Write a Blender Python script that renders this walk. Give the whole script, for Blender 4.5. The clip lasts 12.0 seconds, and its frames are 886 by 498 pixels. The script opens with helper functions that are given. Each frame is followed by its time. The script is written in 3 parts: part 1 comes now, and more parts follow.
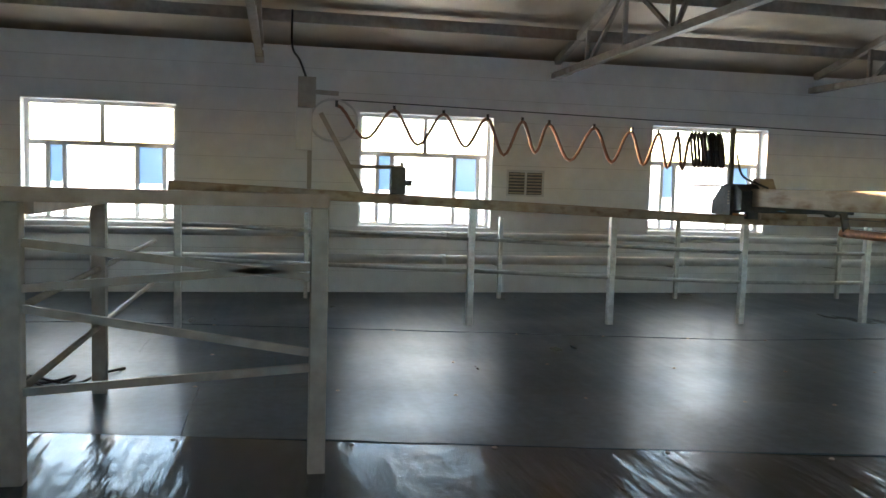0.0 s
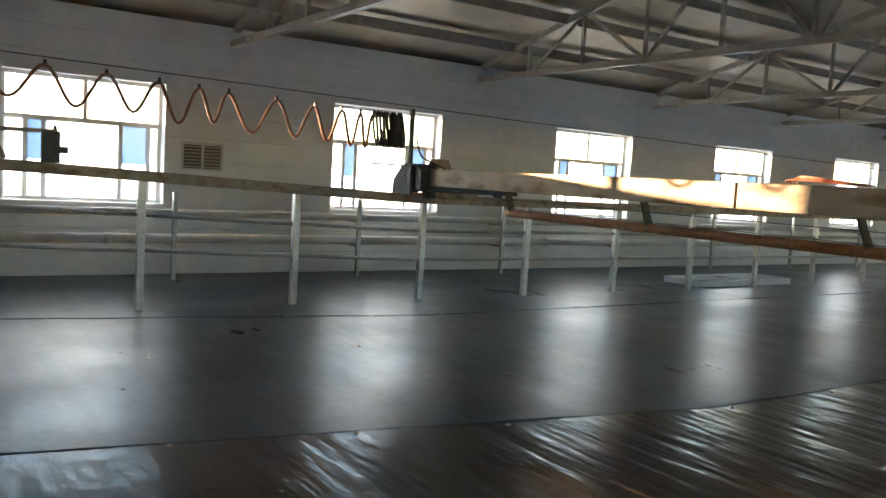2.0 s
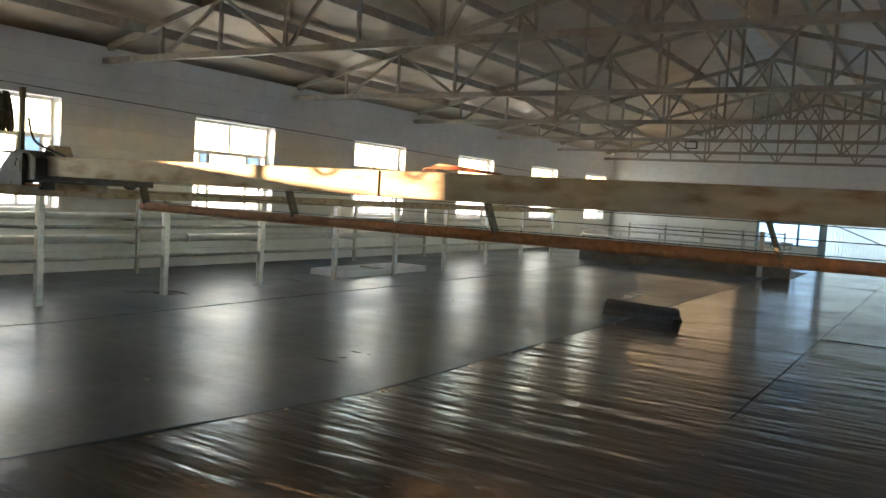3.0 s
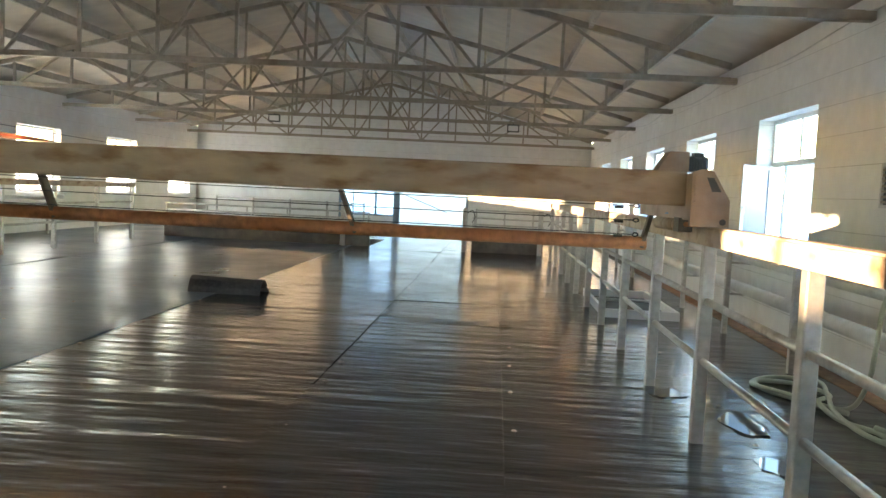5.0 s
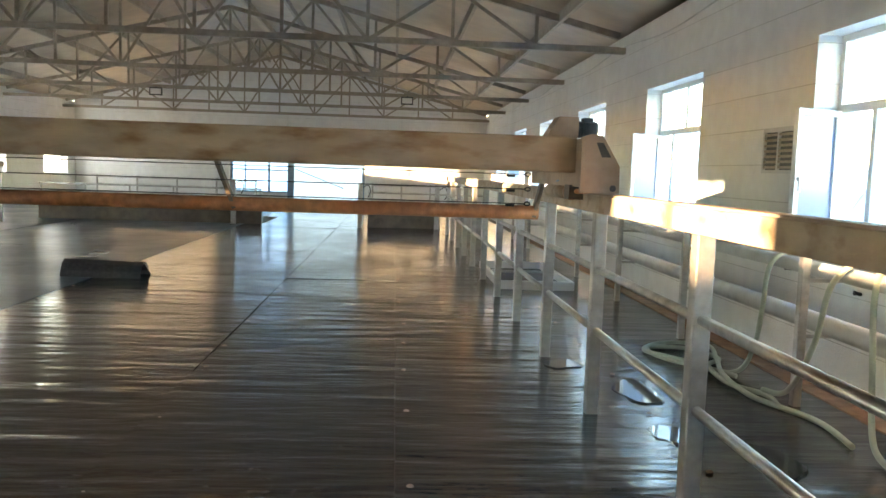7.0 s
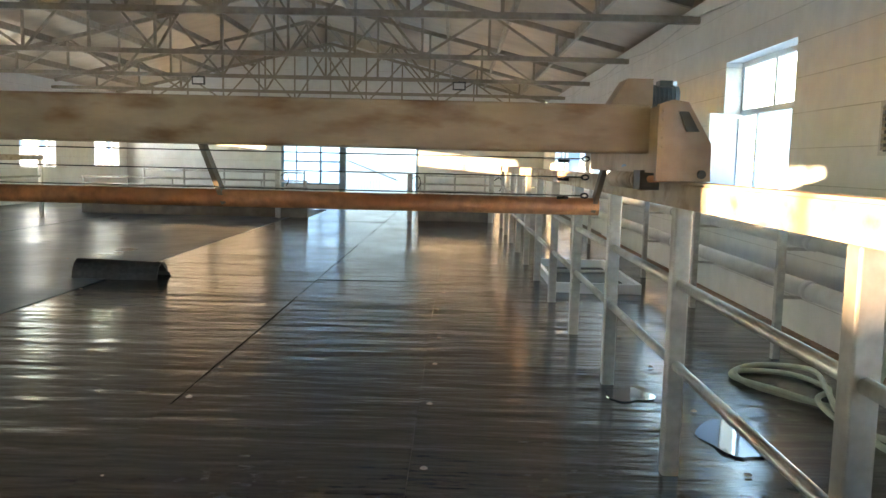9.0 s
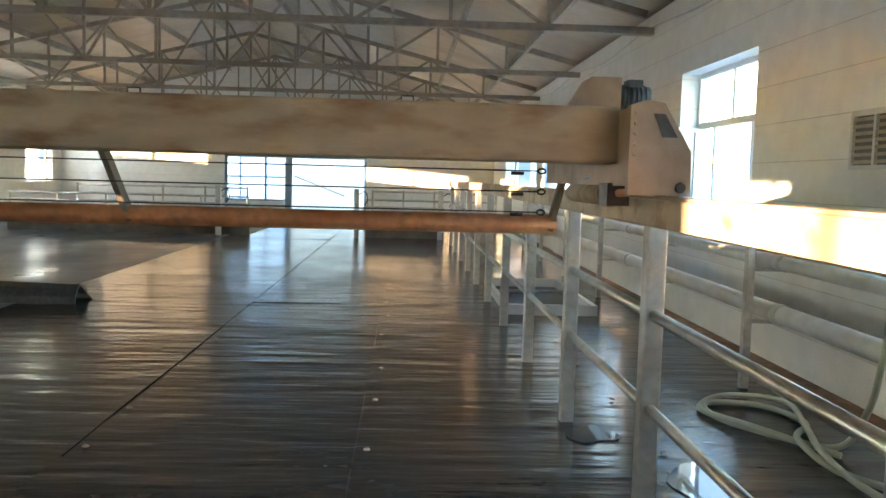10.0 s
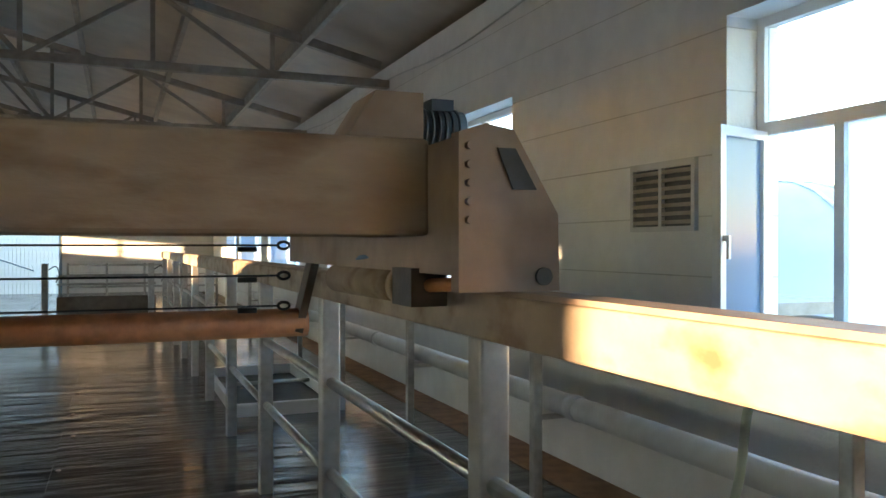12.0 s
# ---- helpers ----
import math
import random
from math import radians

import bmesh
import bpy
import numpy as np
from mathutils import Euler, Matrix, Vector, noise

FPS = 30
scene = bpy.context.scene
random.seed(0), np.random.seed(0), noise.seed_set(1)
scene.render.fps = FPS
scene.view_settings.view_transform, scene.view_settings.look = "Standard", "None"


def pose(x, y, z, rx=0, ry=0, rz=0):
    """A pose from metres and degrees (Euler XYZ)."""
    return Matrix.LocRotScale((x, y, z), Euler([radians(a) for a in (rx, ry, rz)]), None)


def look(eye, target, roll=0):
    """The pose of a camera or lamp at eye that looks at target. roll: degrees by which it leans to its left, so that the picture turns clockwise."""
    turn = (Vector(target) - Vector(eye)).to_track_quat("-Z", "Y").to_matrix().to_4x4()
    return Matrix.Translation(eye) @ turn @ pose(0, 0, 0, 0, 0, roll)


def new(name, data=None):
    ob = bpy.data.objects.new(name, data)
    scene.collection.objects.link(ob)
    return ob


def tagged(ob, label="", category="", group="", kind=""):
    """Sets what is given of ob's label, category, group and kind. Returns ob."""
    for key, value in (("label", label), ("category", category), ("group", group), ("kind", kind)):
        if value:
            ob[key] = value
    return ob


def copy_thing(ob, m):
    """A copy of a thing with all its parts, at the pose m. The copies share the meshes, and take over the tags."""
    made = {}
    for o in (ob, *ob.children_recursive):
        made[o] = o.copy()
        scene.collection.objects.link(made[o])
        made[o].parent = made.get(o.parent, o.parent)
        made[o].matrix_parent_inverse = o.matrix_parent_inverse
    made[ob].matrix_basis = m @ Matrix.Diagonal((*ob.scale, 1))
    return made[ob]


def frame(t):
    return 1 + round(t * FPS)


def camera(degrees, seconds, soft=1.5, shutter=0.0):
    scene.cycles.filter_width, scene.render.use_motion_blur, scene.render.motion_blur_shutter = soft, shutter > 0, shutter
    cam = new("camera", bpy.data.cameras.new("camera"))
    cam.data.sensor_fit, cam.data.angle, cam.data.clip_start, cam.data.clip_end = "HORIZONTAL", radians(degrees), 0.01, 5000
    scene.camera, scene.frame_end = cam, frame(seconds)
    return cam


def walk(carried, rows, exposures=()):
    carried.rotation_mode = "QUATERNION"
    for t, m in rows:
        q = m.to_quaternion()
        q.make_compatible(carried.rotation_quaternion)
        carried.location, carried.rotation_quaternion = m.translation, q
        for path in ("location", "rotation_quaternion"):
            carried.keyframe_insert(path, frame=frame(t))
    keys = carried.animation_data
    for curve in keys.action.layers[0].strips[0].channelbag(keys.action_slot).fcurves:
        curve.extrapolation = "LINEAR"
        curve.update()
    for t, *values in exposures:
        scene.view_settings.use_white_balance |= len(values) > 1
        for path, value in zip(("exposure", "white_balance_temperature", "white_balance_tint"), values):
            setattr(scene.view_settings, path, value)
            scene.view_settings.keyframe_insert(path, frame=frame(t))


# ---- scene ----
cam = camera(57.0, 12.0)
PATH = [
    (0, (0.483, -0.876, 1.73), (-1.471, -0.483, 1.57), 1.65),
    (0.5, (0.34, -0.955, 1.714), (-1.551, -0.327, 1.536), 1.6),
    (1, (0.301, -0.9, 1.701), (-1.528, -0.117, 1.502), 1.7),
    (1.5, (0.231, -0.817, 1.686), (-1.543, 0.085, 1.491), 2.4),
    (2, (0.146, -0.785, 1.666), (-1.511, 0.321, 1.493), 3.4),
    (2.5, (0.066, -0.733, 1.656), (-1.273, 0.746, 1.509), 3.5),
    (3, (-0.056, -0.606, 1.59), (-1.104, 1.093, 1.461), 3.4),
    (3.2, (-0.103, -0.557, 1.571), (-1.054, 1.198, 1.444), 3.1),
    (4.8, (-0.044, -0.383, 1.584), (-0.258, 1.601, 1.441), 2.9),
    (5, (-0.007, -0.39, 1.57), (-0.13, 1.601, 1.431), 2.8),
    (5.5, (0.039, -0.401, 1.563), (0.109, 1.593, 1.42), 2.6),
    (6, (0.079, -0.399, 1.57), (0.207, 1.591, 1.412), 2.1),
    (6.5, (0.113, -0.306, 1.558), (0.245, 1.682, 1.379), 1.9),
    (7, (0.079, -0.12, 1.536), (0.202, 1.868, 1.347), 1.9),
    (7.5, (0.12, 0.124, 1.523), (0.243, 2.111, 1.331), 1.3),
    (7.7, (0.152, 0.236, 1.527), (0.261, 2.223, 1.334), 1.1),
    (9.3, (0.323, 1.265, 1.492), (0.288, 3.253, 1.276), 1.4),
    (9.5, (0.327, 1.351, 1.487), (0.297, 3.34, 1.277), 1.5),
    (10, (0.365, 1.699, 1.48), (0.459, 3.69, 1.308), 1.5),
    (10.5, (0.444, 2.044, 1.515), (0.845, 3.999, 1.386), 0.9),
    (11, (0.48, 2.401, 1.541), (1.03, 4.323, 1.462), 1.4),
    (11.5, (0.502, 2.761, 1.547), (1.17, 4.646, 1.512), 0.2),
    (12, (0.53, 3.134, 1.532), (1.273, 4.991, 1.525), -0.0),
]
walk(cam, [(t, look(eye, target, roll)) for t, eye, target, roll in PATH], [(0, 5.0, 6500, 16), (1.5, 4.95, 6500, 16), (2.5, 5.1, 7200, 16), (3.2, 5.25, 7500, 16), (5, 5.88, 7500, 16), (9.5, 5.8, 7500, 16), (10.5, 5.65, 7200, 16), (11, 5.2, 7000, 16), (12, 4.82, 7000, 16)])

# ---- world and sun: low evening sun through the upper panes of the west windows ----
SUN = Vector((1.0, 0.508, -0.078)).normalized()
world = bpy.data.worlds.new("world")
scene.world = world
world.use_nodes = True
wn = world.node_tree.nodes
sky = wn.new("ShaderNodeTexSky")
sky.sky_type = "NISHITA"
sky.sun_disc = False
sky.sun_elevation = math.asin(-SUN.z)
sky.sun_rotation = math.atan2(-SUN.x, -SUN.y)
sky.air_density, sky.dust_density, sky.ozone_density = 1.0, 0.1, 2.0
wn["Background"].inputs["Strength"].default_value = 0.15
world.node_tree.links.new(sky.outputs["Color"], wn["Background"].inputs["Color"])
sun = new("sun", bpy.data.lights.new("sun", "SUN"))
sun.data.energy, sun.data.angle, sun.data.color = 1.2, radians(0.5), (1.0, 0.70, 0.40)
sun.matrix_world = look((-40, -20, 12), Vector((-40, -20, 12)) + SUN)


# ---- materials ----
def material(name, base, rough=0.6, metal=0.0, grain=8.0, spread=0.15, stain=None, stain_scale=1.2, stain_amount=0.4, bump=0.1, bump_scale=60.0, stretch=(1, 1, 1), vary=0.0, rough_spread=0.1):
    """Two scales of colour variation, uneven gloss and fine relief."""
    m = bpy.data.materials.new(name)
    m.use_nodes = True
    n, l = m.node_tree.nodes, m.node_tree.links
    b = n["Principled BSDF"]
    co = n.new("ShaderNodeTexCoord")
    mp = n.new("ShaderNodeMapping")
    mp.inputs["Scale"].default_value = stretch
    l.new(co.outputs["Object"], mp.inputs["Vector"])
    fine = n.new("ShaderNodeTexNoise")
    fine.inputs["Scale"].default_value, fine.inputs["Detail"].default_value = grain, 6
    large = n.new("ShaderNodeTexNoise")
    large.inputs["Scale"].default_value, large.inputs["Detail"].default_value = stain_scale, 5
    l.new(mp.outputs[0], fine.inputs["Vector"])
    l.new(mp.outputs[0], large.inputs["Vector"])
    ramp = n.new("ShaderNodeValToRGB")
    ramp.color_ramp.elements[0].position, ramp.color_ramp.elements[1].position = 0.3, 0.7
    lo, hi = [tuple(min(1, c * k) for c in base) + (1,) for k in (1 - spread, 1 + spread)]
    ramp.color_ramp.elements[0].color, ramp.color_ramp.elements[1].color = lo, hi
    l.new(fine.outputs["Fac"], ramp.inputs["Fac"])
    mask = n.new("ShaderNodeMapRange")
    mask.inputs["From Min"].default_value, mask.inputs["From Max"].default_value = 0.5, 0.72
    mask.inputs["To Max"].default_value = stain_amount
    l.new(large.outputs["Fac"], mask.inputs["Value"])
    mix = n.new("ShaderNodeMix")
    mix.data_type = "RGBA"
    mix.inputs["B"].default_value = (*(stain or [c * 0.5 for c in base]), 1)
    l.new(mask.outputs[0], mix.inputs["Factor"])
    l.new(ramp.outputs[0], mix.inputs["A"])
    out = mix.outputs["Result"]
    if vary:
        info = n.new("ShaderNodeObjectInfo")
        rng = n.new("ShaderNodeMapRange")
        rng.inputs["To Min"].default_value, rng.inputs["To Max"].default_value = 1 - vary, 1 + vary
        l.new(info.outputs["Random"], rng.inputs["Value"])
        hsv = n.new("ShaderNodeHueSaturation")
        l.new(rng.outputs[0], hsv.inputs["Value"])
        l.new(out, hsv.inputs["Color"])
        out = hsv.outputs[0]
    l.new(out, b.inputs["Base Color"])
    b.inputs["Metallic"].default_value = metal
    rr = n.new("ShaderNodeMapRange")
    rr.inputs["To Min"].default_value, rr.inputs["To Max"].default_value = max(0.02, rough - rough_spread), min(1, rough + rough_spread)
    l.new(large.outputs["Fac"], rr.inputs["Value"])
    l.new(rr.outputs[0], b.inputs["Roughness"])
    if bump:
        bn = n.new("ShaderNodeTexNoise")
        bn.inputs["Scale"].default_value, bn.inputs["Detail"].default_value = bump_scale, 4
        l.new(mp.outputs[0], bn.inputs["Vector"])
        bp = n.new("ShaderNodeBump")
        bp.inputs["Strength"].default_value, bp.inputs["Distance"].default_value = bump, 0.01
        l.new(bn.outputs["Fac"], bp.inputs["Height"])
        l.new(bp.outputs[0], b.inputs["Normal"])
    return m


def block_wall_material():
    """Whitewashed blockwork: thin joints between courses, drips and grey patches."""
    m = material("whitewash", (0.78, 0.78, 0.77), 0.85, grain=5, spread=0.05, stain=(0.66, 0.65, 0.62), stain_scale=0.7, stain_amount=0.5, bump=0)
    n, l = m.node_tree.nodes, m.node_tree.links
    co = n.new("ShaderNodeTexCoord")
    sep, com = n.new("ShaderNodeSeparateXYZ"), n.new("ShaderNodeCombineXYZ")
    add = n.new("ShaderNodeMath")
    l.new(co.outputs["Object"], sep.inputs[0])
    l.new(sep.outputs["X"], add.inputs[0])
    l.new(sep.outputs["Y"], add.inputs[1])
    l.new(add.outputs[0], com.inputs["X"])
    l.new(sep.outputs["Z"], com.inputs["Y"])
    br = n.new("ShaderNodeTexBrick")
    br.inputs["Scale"].default_value = 1.0
    br.inputs["Brick Width"].default_value, br.inputs["Row Height"].default_value = 60.0, 0.34
    br.inputs["Mortar Size"].default_value, br.inputs["Mortar Smooth"].default_value = 0.0045, 0.4
    l.new(com.outputs[0], br.inputs["Vector"])
    ns = n.new("ShaderNodeTexNoise")
    ns.inputs["Scale"].default_value, ns.inputs["Detail"].default_value = 45, 5
    l.new(co.outputs["Object"], ns.inputs["Vector"])
    mx = n.new("ShaderNodeMath")
    mx.operation = "MULTIPLY_ADD"
    mx.inputs[1].default_value = -1.2
    l.new(br.outputs["Fac"], mx.inputs[0])
    l.new(ns.outputs["Fac"], mx.inputs[2])
    b = n["Principled BSDF"]
    old = b.inputs["Base Color"].links[0].from_socket
    joint = n.new("ShaderNodeMix")
    joint.data_type = "RGBA"
    joint.inputs["B"].default_value = (0.36, 0.34, 0.31, 1)
    fade = n.new("ShaderNodeMath")
    fade.operation = "MULTIPLY"
    rub = n.new("ShaderNodeTexNoise")
    rub.inputs["Scale"].default_value = 1.7
    l.new(co.outputs["Object"], rub.inputs["Vector"])
    l.new(br.outputs["Fac"], fade.inputs[0])
    l.new(rub.outputs["Fac"], fade.inputs[1])
    l.new(fade.outputs[0], joint.inputs["Factor"])
    l.new(old, joint.inputs["A"])
    l.new(joint.outputs["Result"], b.inputs["Base Color"])
    bp = n.new("ShaderNodeBump")
    bp.inputs["Strength"].default_value, bp.inputs["Distance"].default_value = 0.5, 0.008
    l.new(mx.outputs[0], bp.inputs["Height"])
    l.new(bp.outputs[0], n["Principled BSDF"].inputs["Normal"])
    return m


def rubber_material(name, colour, dry, wet, gloss, ripple, drag):
    """Black-grey rubber sheet: a patchy water film, ripples across its length, fine ribs, drag marks and scuffs."""
    m = material(name, colour, 0.2, grain=14, spread=0.25, stain=[c * 1.6 for c in colour], stain_scale=1.6, stain_amount=0.3, bump=0, vary=0.15)
    n, l = m.node_tree.nodes, m.node_tree.links
    b = n["Principled BSDF"]
    b.inputs["Specular IOR Level"].default_value = gloss
    co = n.new("ShaderNodeTexCoord")

    def noise_of(stretch, scale, detail, turn=0.0):
        mp = n.new("ShaderNodeMapping")
        mp.inputs["Scale"].default_value = stretch
        mp.inputs["Rotation"].default_value = (0, 0, turn)
        l.new(co.outputs["Object"], mp.inputs["Vector"])
        t = n.new("ShaderNodeTexNoise")
        t.inputs["Scale"].default_value, t.inputs["Detail"].default_value = scale, detail
        l.new(mp.outputs[0], t.inputs["Vector"])
        return t.outputs["Fac"]

    film = noise_of((1, 0.7, 1), 0.9, 4)
    marks = noise_of((0.3, 6.0, 1), 1.3, 2, radians(14))
    both = n.new("ShaderNodeMath")
    both.operation = "MULTIPLY_ADD"
    both.inputs[1].default_value = drag
    l.new(marks, both.inputs[0])
    l.new(film, both.inputs[2])
    rr = n.new("ShaderNodeMapRange")
    rr.inputs["From Min"].default_value, rr.inputs["From Max"].default_value = 0.30 + drag * 0.40, 0.85 + drag * 0.75
    rr.inputs["To Min"].default_value, rr.inputs["To Max"].default_value = dry, wet
    l.new(both.outputs[0], rr.inputs["Value"])
    l.new(rr.outputs[0], b.inputs["Roughness"])
    normal = None
    for h, strength, depth in ((noise_of((0.55, 3.4, 1), 1.7, 3), ripple, 0.03), (noise_of((0.6, 1.3, 1), 3.0, 2), ripple * 0.8, 0.02), (noise_of((1, 1, 1), 90, 3), 0.10, 0.004)):
        bp = n.new("ShaderNodeBump")
        bp.inputs["Strength"].default_value, bp.inputs["Distance"].default_value = strength, depth
        l.new(h, bp.inputs["Height"])
        if normal:
            l.new(normal, bp.inputs["Normal"])
        normal = bp.outputs[0]
    l.new(normal, b.inputs["Normal"])
    return m


def glass_material(name, frosted):
    m = bpy.data.materials.new(name)
    m.use_nodes = True
    n, l = m.node_tree.nodes, m.node_tree.links
    out = n["Material Output"]
    clear, gloss, film, mix, mix2 = (n.new("ShaderNode" + k) for k in ("BsdfTransparent", "BsdfGlossy", "BsdfTranslucent", "MixShader", "MixShader"))
    clear.inputs[0].default_value = (0.93, 0.96, 0.97, 1)
    film.inputs[0].default_value = (0.74, 0.84, 0.95, 1)
    gloss.inputs["Roughness"].default_value = 0.03
    mix2.inputs[0].default_value = frosted
    l.new(clear.outputs[0], mix2.inputs[1])
    l.new(film.outputs[0], mix2.inputs[2])
    mix.inputs[0].default_value = 0.05
    l.new(mix2.outputs[0], mix.inputs[1])
    l.new(gloss.outputs[0], mix.inputs[2])
    l.new(mix.outputs[0], out.inputs["Surface"])
    return m



def film_material():
    """Pale blue film on glass: lets a soft light through and takes a little light on its face."""
    m = bpy.data.materials.new("blue_film_glass")
    m.use_nodes = True
    n, l = m.node_tree.nodes, m.node_tree.links
    through_light, face, gloss, mix, top = (n.new("ShaderNode" + k) for k in ("BsdfTranslucent", "BsdfDiffuse", "BsdfGlossy", "MixShader", "MixShader"))
    through_light.inputs[0].default_value = (0.32, 0.48, 0.70, 1)
    face.inputs[0].default_value = (0.33, 0.46, 0.64, 1)
    gloss.inputs["Roughness"].default_value = 0.12
    mix.inputs[0].default_value, top.inputs[0].default_value = 0.5, 0.05
    l.new(through_light.outputs[0], mix.inputs[1])
    l.new(face.outputs[0], mix.inputs[2])
    l.new(mix.outputs[0], top.inputs[1])
    l.new(gloss.outputs[0], top.inputs[2])
    l.new(top.outputs[0], n["Material Output"].inputs["Surface"])
    return m


WALL = block_wall_material()
RUBBER = rubber_material("wet_rubber", (0.048, 0.050, 0.051), 0.25, 0.05, 0.55, 0.46, 0.25)
# less glossy west mats; their blue base colour carries the reflected sky tint
DAMP = rubber_material("damp_rubber", (0.045, 0.066, 0.080), 0.42, 0.20, 0.28, 0.06, 0.3)
CONCRETE = material("concrete", (0.27, 0.26, 0.24), 0.8, grain=9, spread=0.15, stain_scale=1.5, bump=0.3)
PVC = material("white_pvc", (0.78, 0.79, 0.80), 0.35, grain=3, spread=0.04, stain=(0.6, 0.58, 0.52), stain_amount=0.25, bump=0.03)
GLASS = glass_material("window_glass", 0.04)
FROST = glass_material("film_glass", 0.96)
BLUEFILM = film_material()
GALV = material("galvanised_steel", (0.52, 0.52, 0.50), 0.38, metal=0.85, grain=18, spread=0.16, stain=(0.36, 0.30, 0.23), stain_scale=3, stain_amount=0.55, bump=0.08)
CREAM = material("cream_painted_steel", (0.41, 0.33, 0.25), 0.55, metal=0.1, grain=7, spread=0.16, stain=(0.20, 0.11, 0.06), stain_scale=6, stain_amount=0.9, bump=0.15, stretch=(0.5, 1, 1.6))
PLATE = material("dull_steel_plate", (0.38, 0.295, 0.235), 0.55, metal=0.2, grain=9, spread=0.14, stain=(0.22, 0.13, 0.08), stain_scale=3, stain_amount=0.55, bump=0.12)
RUST = material("rusty_tube", (0.46, 0.20, 0.09), 0.55, metal=0.2, grain=16, spread=0.3, stain=(0.20, 0.08, 0.04), stain_scale=4, stain_amount=0.6, bump=0.15)
DARK = material("dark_paint", (0.055, 0.058, 0.06), 0.5, grain=20, spread=0.3, bump=0.08)
MOTOR = material("motor_blue_grey", (0.09, 0.12, 0.15), 0.45, metal=0.2, grain=14, spread=0.2, bump=0.08)
ROOF = material("roof_sheet", (0.50, 0.43, 0.34), 0.45, metal=0.25, grain=2.5, spread=0.1, stain=(0.36, 0.29, 0.22), stain_scale=0.6, stain_amount=0.5, bump=0.15, bump_scale=6)
TRUSS = material("grey_truss_paint", (0.34, 0.30, 0.25), 0.5, metal=0.1, grain=12, spread=0.15, stain=(0.2, 0.13, 0.08), stain_scale=2.5, bump=0.06)
PIPE = material("grey_plastic_pipe", (0.58, 0.59, 0.59), 0.4, grain=5, spread=0.08, stain=(0.32, 0.29, 0.25), stain_scale=2, bump=0.05)
HOSE = material("pale_green_hose", (0.46, 0.52, 0.43), 0.4, grain=12, spread=0.08, bump=0.05)
# dark cable; the orange of low sunlight is put into its base colour
CABLE = material("sun_orange_cable", (0.27, 0.13, 0.085), 0.45, grain=10, spread=0.2, bump=0)
BLACK = material("black_cable", (0.03, 0.03, 0.032), 0.5, grain=20, spread=0.2, bump=0)
TROUGH = material("dark_trough_wall", (0.16, 0.13, 0.10), 0.6, grain=6, spread=0.25, stain=(0.05, 0.045, 0.04), stain_scale=1.5, bump=0.2)
BLUEPLASTIC = material("blue_hose", (0.08, 0.22, 0.42), 0.4, grain=8, spread=0.1, bump=0)
REDPAINT = material("red_wire", (0.5, 0.05, 0.03), 0.4, grain=8, spread=0.1, bump=0)
SHEET = material("white_corrugated_sheet", (0.70, 0.72, 0.72), 0.45, metal=0.2, grain=3, spread=0.06, stain_amount=0.2, bump=0.05)
BLUEFRAME = material("blue_grey_steel", (0.22, 0.31, 0.38), 0.5, grain=8, spread=0.1, bump=0.05)
GROUND = material("yard_ground", (0.36, 0.35, 0.33), 0.9, grain=2, spread=0.12, stain_scale=0.1, bump=0.3, bump_scale=5)
TANKMAT = material("pale_tank_sheet", (0.32, 0.36, 0.41), 0.5, metal=0.1, grain=2, spread=0.08, stain_scale=0.5, stain_amount=0.3, bump=0.05)
EARTH = material("brown_kerb", (0.30, 0.17, 0.10), 0.8, grain=9, spread=0.25, stain_scale=2, bump=0.3)


# ---- mesh helpers ----
def bx(bm, x0, x1, y0, y1, z0, z1, m=None):
    q = Matrix.LocRotScale(((x0 + x1) / 2, (y0 + y1) / 2, (z0 + z1) / 2), None, (abs(x1 - x0), abs(y1 - y0), abs(z1 - z0)))
    return bmesh.ops.create_cube(bm, size=1, matrix=(m @ q) if m else q)["verts"]


def bar(bm, p, q, w, h):
    """A straight square bar between two points, w across and h in height."""
    p, q = Vector(p), Vector(q)
    d = (q - p).normalized()
    up = Vector((0, 0, 1)) if abs(d.z) < 0.95 else Vector((1, 0, 0))
    side = d.cross(up).normalized()
    up = side.cross(d)
    rot = Matrix((side, d, up)).transposed().to_4x4()
    bmesh.ops.create_cube(bm, size=1, matrix=Matrix.Translation((p + q) / 2) @ rot @ Matrix.Diagonal((w, (q - p).length, h, 1)))


def rod(bm, p, q, r, seg=10, r2=None):
    p, q = Vector(p), Vector(q)
    rot = (q - p).to_track_quat("Z", "Y").to_matrix().to_4x4()
    vs = bmesh.ops.create_cone(bm, cap_ends=True, segments=seg, radius1=r, radius2=r if r2 is None else r2, depth=(q - p).length, matrix=Matrix.Translation((p + q) / 2) @ rot)["verts"]
    for f in {f for v in vs for f in v.link_faces}:
        f.smooth = len(f.verts) == 4


def sweep(bm, pts, r, seg=6):
    """A round cable along a line of points."""
    pts = [Vector(p) for p in pts]
    rings = []
    side = Vector((0.31, 0.2, 0.93)).normalized()
    for i, p in enumerate(pts):
        d = (pts[min(i + 1, len(pts) - 1)] - pts[max(i - 1, 0)]).normalized()
        side = (side - d * side.dot(d)).normalized()
        up = d.cross(side)
        rings.append([bm.verts.new(p + (side * math.cos(a) + up * math.sin(a)) * r) for a in (2 * math.pi * k / seg for k in range(seg))])
    for a, b in zip(rings, rings[1:]):
        for k in range(seg):
            bm.faces.new((a[k], a[(k + 1) % seg], b[(k + 1) % seg], b[k])).smooth = True
    bm.faces.new(rings[0][::-1])
    bm.faces.new(rings[-1])


